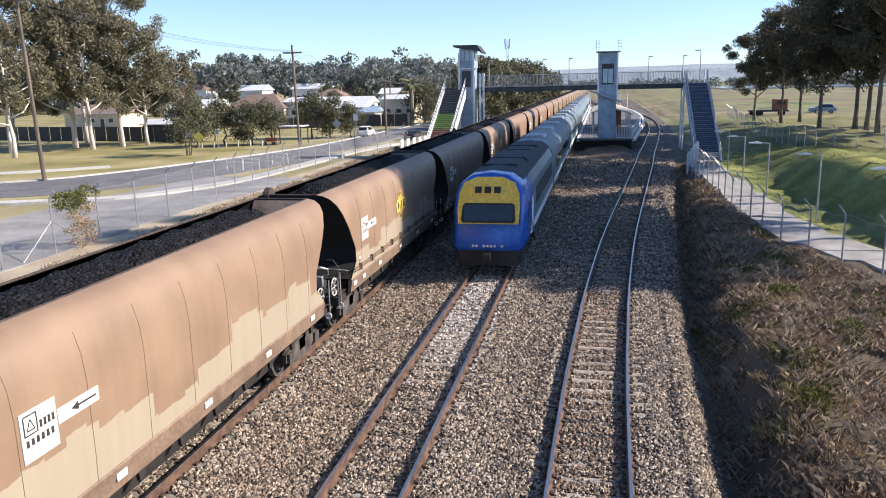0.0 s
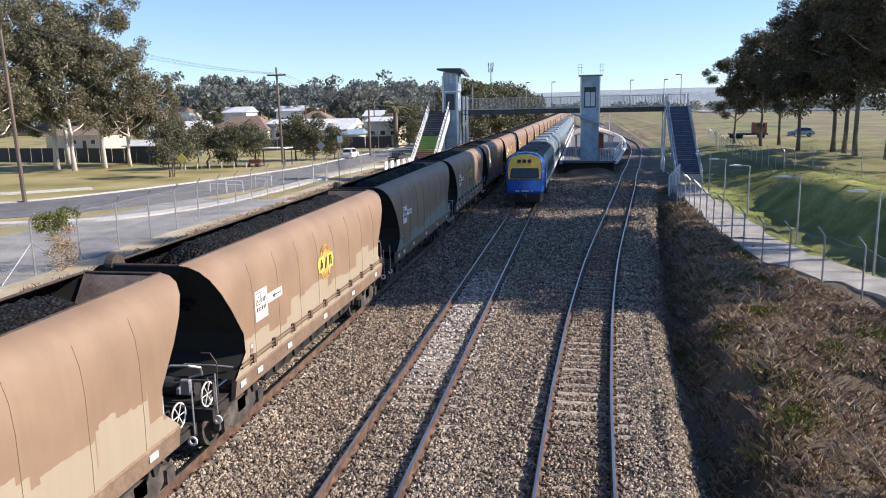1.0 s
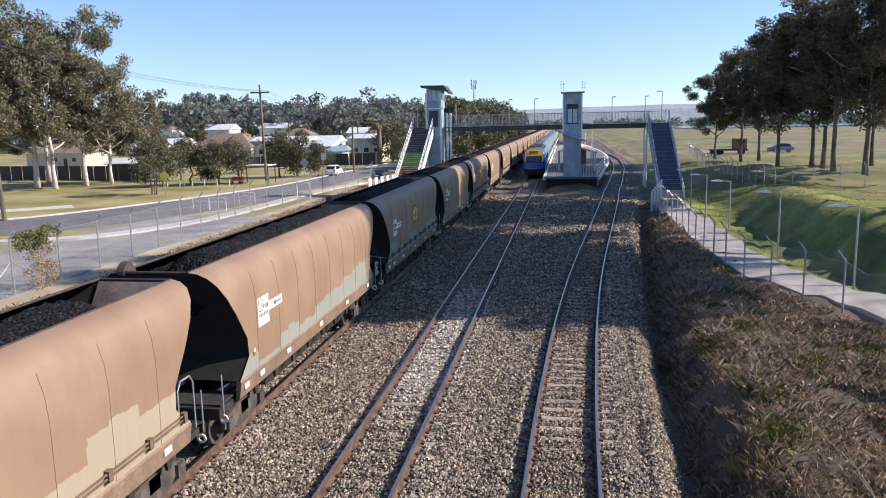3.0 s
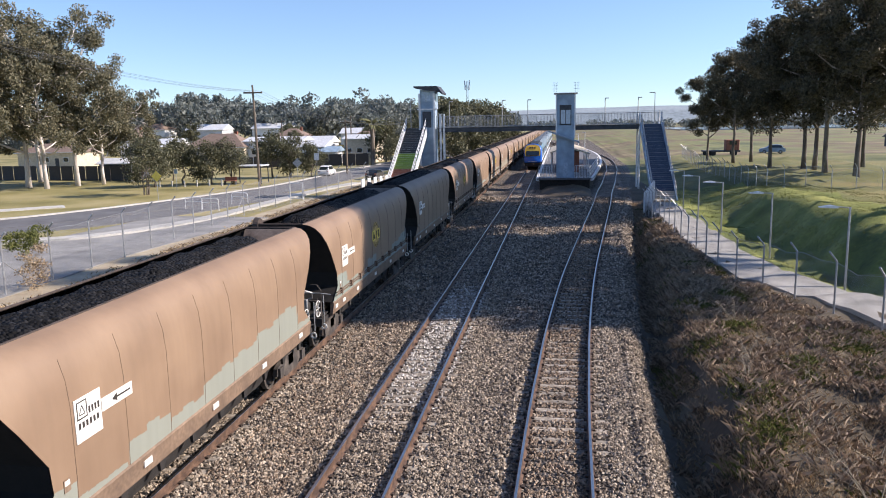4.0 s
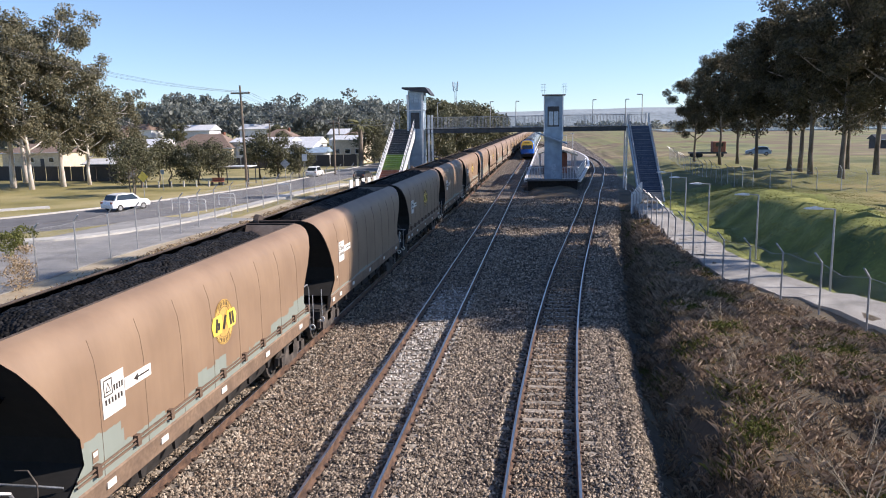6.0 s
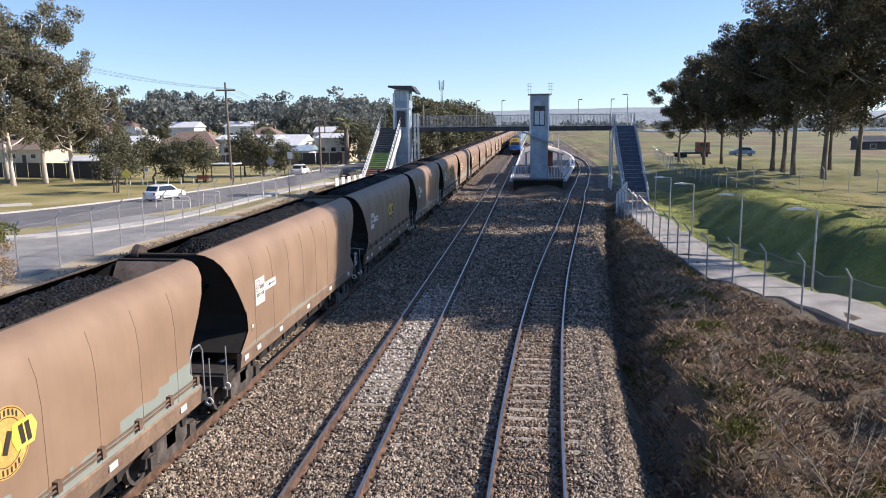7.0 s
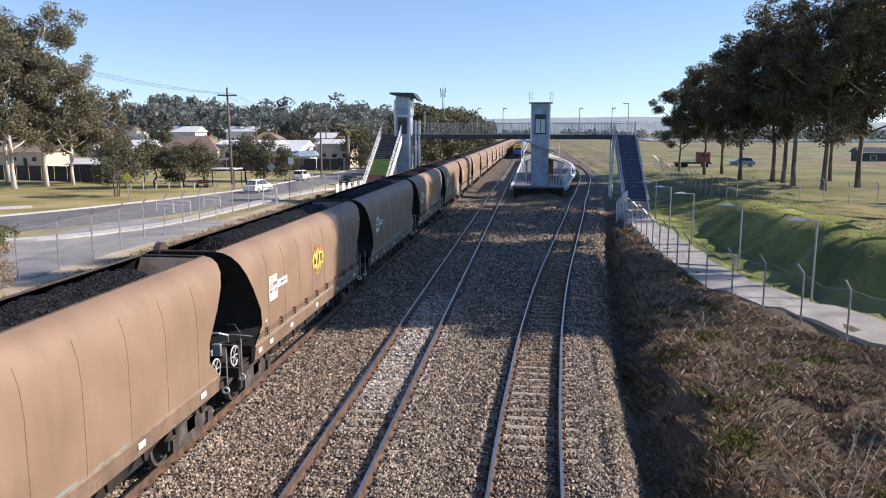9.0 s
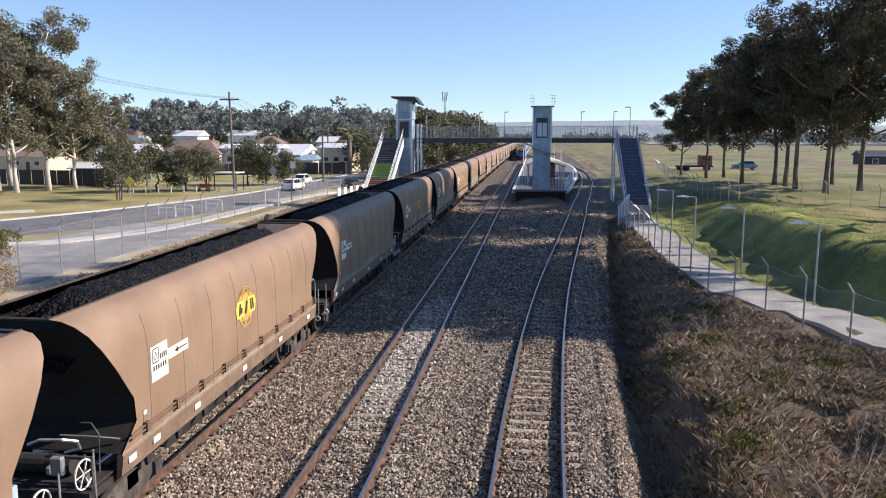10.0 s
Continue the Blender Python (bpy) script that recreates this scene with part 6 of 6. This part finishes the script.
# ---- cars ----
def make_car(label, paint, m, suv=True):
    c = thing("car", label, "car", m=m)
    prof = [(-2.25, 0.35), (-2.3, 0.75), (-2.2, 1.02), (-1.95, 1.08), (-1.55, 1.62), (-0.9, 1.72), (0.35, 1.70), (1.05, 1.14), (2.0, 0.98), (2.28, 0.72), (2.25, 0.35)] if suv else [(-2.2, 0.32), (-2.25, 0.7), (-2.1, 0.98), (-1.5, 1.02), (-0.9, 1.40), (0.2, 1.42), (0.95, 1.0), (1.9, 0.88), (2.2, 0.66), (2.2, 0.32)]
    bm = bmesh.new()
    def half(z):
        return 0.90 if z < 1.05 else 0.90 - (z - 1.05) * 0.32
    loft(bm, [[(s * half(z) * (1 if abs(s) == 1 else 1), y, z) for y, z in prof] for s in (-1, -0.96, 0.96, 1)])
    part("body", bm, M[paint], c, bevel=0.03)
    top = 1.60 if suv else 1.34
    for s in (1, -1):
        bm = bmesh.new()
        loft(bm, [[(s * (half(z) + d), y, z) for y, z in ((-1.75, 1.12), (-1.5, top), (0.25, top), (0.85, 1.12))] for d in (-0.02, 0.012)])
        part("side_window", bm, M["glass"], c)
        for y in (-1.4, 1.38):
            bm = bmesh.new()
            ring(bm, (s * 0.80, y, 0.33), 0, 0.34, 0.20, 0.22, 18)
            w = part("wheel", bm, M["tyre"], c)
            bm = bmesh.new()
            ring(bm, (s * 0.84, y, 0.33), 0, 0.20, 0.0, 0.16, 14)
            part("rim", bm, M["galv"], w)
    bm = bmesh.new()
    loft(bm, [[(-0.68, y, z) for y, z in ((-1.99, 1.10), (-1.66, top - 0.04), (-1.69, top), (-2.02, 1.12))], [(0.68, y, z) for y, z in ((-1.99, 1.10), (-1.66, top - 0.04), (-1.69, top), (-2.02, 1.12))]])
    part("rear_window", bm, M["glass"], c)
    for x in (-0.72, 0.72):
        boxes_part("tail_light", M["brickred"], c, (x - 0.12, x + 0.12, -2.32, -2.22, 0.78, 0.98), label="red tail light")
    boxes_part("number_plate", M["plate"], c, (-0.26, 0.26, -2.33, -2.29, 0.5, 0.62))
    return c


ZR = G0 + 0.10
make_car("white family car parked at the kerb", "carwhite", pose(-37.4, 121.0, G0, 0, 0, 2))
make_car("dark parked car beside a white barrier", "cardark", pose(-27.6, 113.5, G0, 0, 0, -4), suv=False)
MOVING_CAR = make_car("white family car driving along the street", "carwhite", pose(-60, 60, ZR))
make_car("blue-grey car parked on a grass flat", "palegrey", pose(39.5, 153.0, 0.5, 0, 0, 80))


def make_truck():
    t = thing("flatbed_truck", "dark flatbed truck with an orange cab on a flat", "truck", m=pose(29.0, 148.0, 0.45, 0, 0, 90))
    boxes_part("bed", M["darksteel"], t, (-1.1, 1.1, -3.5, 3.0, 0.7, 1.0), bevel=0.04)
    boxes_part("cab", M["brickred"], t, (-1.1, 1.1, -3.3, -1.0, 1.0, 2.9), bevel=0.1)
    boxes_part("cab_window", M["glass"], t, (-1.12, 1.12, -2.8, -1.5, 2.0, 2.7))
    for y in (-2.5, 1.2, 2.3):
        for s in (1, -1):
            bm = bmesh.new()
            ring(bm, (s * 0.95, y, 0.45), 0, 0.45, 0.0, 0.25, 16)
            part("wheel", bm, M["tyre"], t)


make_truck()


# ---- park furniture and signs ----
def sign(x, y, top, w, h, m, label, diamond=False):
    s = thing("road_sign", label, "road sign")
    bm = bmesh.new()
    tube(bm, [(x, y, -1.0), (x, y, top)], 0.035, 6)
    part("post", bm, M["galv"], s)
    bm = bmesh.new()
    c = Vector((x, y - 0.05, top - h / 2))
    pr = [(-w, 0), (0, h * 0.7), (w, 0), (0, -h * 0.7)] if diamond else [(-w / 2, -h / 2), (w / 2, -h / 2), (w / 2, h / 2), (-w / 2, h / 2)]
    loft(bm, [[(c.x + u, c.y + d, c.z + v) for u, v in pr] for d in (0.0, 0.02)])
    part("panel", bm, M[m], s)


sign(-45.4, 81.8, 2.35, 0.62, 0.9, "yellow", "yellow diamond warning sign beside a park", True)
sign(-50.5, 96.0, 1.9, 0.5, 0.6, "palegrey", "small blue-grey sign on a post in the park")
sign(-36.4, 104.0, 2.6, 0.7, 0.9, "galv", "grey diamond sign at the kerb", True)
sign(-35.0, 108.5, 3.3, 0.75, 1.0, "white", "white square sign on a post at the kerb")
fr_ = thing("gate_frame", "white open frame standing at the fence", "gate", m=pose(-29.0, 82.0, -0.85))
for b_ in ((-0.8, -0.68, 0, 0.08, 0, 1.9), (0.68, 0.8, 0, 0.08, 0, 1.9), (-0.68, 0.68, 0, 0.08, 1.78, 1.9), (-0.68, 0.68, 0, 0.08, 0.1, 0.22)):
    boxes_part("frame_bar", M["white"], fr_, b_)

t_ = thing("picnic_seat", "red picnic seat under a small shelter", "seat", m=pose(-46.5, 104.0, -0.85))
boxes_part("seat", M["brickred"], t_, (-0.9, 0.9, -0.3, 0.3, 0.5, 0.6), bevel=0.02)
boxes_part("backrest", M["brickred"], t_, (-0.9, 0.9, 0.28, 0.36, 0.6, 1.1), bevel=0.02)
for x_ in (-0.8, 0.8):
    boxes_part("leg", M["darksteel"], t_, (x_ - 0.05, x_ + 0.05, -0.25, 0.3, 0.0, 0.5))
s_ = thing("park_shelter", "small open shelter with a white roof", "shelter", m=pose(-44.5, 106.5, -0.85))
boxes_part("roof", M["roofwhite"], s_, (-2.4, 2.4, -1.6, 1.6, 2.5, 2.65), bevel=0.02)
for x_ in (-2.2, 2.2):
    for y_ in (-1.4, 1.4):
        boxes_part("post", M["darksteel"], s_, (x_ - 0.06, x_ + 0.06, y_ - 0.06, y_ + 0.06, 0.0, 2.5))


def hoop_rail(x, y):
    r = thing("hoop_rail", "bent white pedestrian rail beside the street", "railing", group="pedestrian rails")
    bm = bmesh.new()
    for dz in (0.0, -0.4):
        tube(bm, [(x - 0.9, y, -0.85), (x - 0.9, y, 0.25 + dz), (x - 0.7, y, 0.4 + dz), (x + 0.7, y, 0.4 + dz), (x + 0.9, y, 0.25 + dz), (x + 0.9, y, -0.85)], 0.035, 6)
    part("hoop", bm, M["white"], r)


for x_, y_ in ((-34.0, 71.0), (-36.2, 72.0), (-33.5, 77.0)):
    hoop_rail(x_, y_)
for k_ in range(7):
    bl = thing("bollard", "short pale timber bollard in the park", "bollard", group="park bollards", m=pose(-57 + k_ * 1.7, 100 + k_ * 0.3, -0.85))
    boxes_part("post", M["kerb"], bl, (-0.08, 0.08, -0.08, 0.08, 0.0, 0.9), bevel=0.02)
CAR_ROWS = [(0.0, -92.0, 49.5, -88), (2.5, -65.0, 52.3, -75), (4.0, -51.2, 57.9, -56), (4.5, -47.5, 60.9, -47), (5.0, -45.0, 64.6, -34), (6.5, -40.9, 75.6, -19), (7.0, -39.7, 79.1, -17), (7.5, -38.5, 82.8, -15), (8.0, -37.3, 87.0, -13), (8.5, -36.3, 91.3, -12), (9.0, -35.4, 95.9, -10), (9.5, -34.8, 101.0, -7), (10.0, -34.4, 106.6, -4)]


def motions():
    for w, y in WAGONS:
        walk(w, [(0.0, pose(COAL_X, y, 0)), (5.0, pose(COAL_X, y - SPEED * 5, 0)), (10.0, pose(COAL_X, y - SPEED * 10, 0))])
    for c, off in CARS:
        walk(c, [(t, pose(MID_X, y + off, 0)) for t, y in XPT])
    walk(MOVING_CAR, [(t, pose(x, y, ZR, 0, 0, rz)) for t, x, y, rz in CAR_ROWS])


motions()
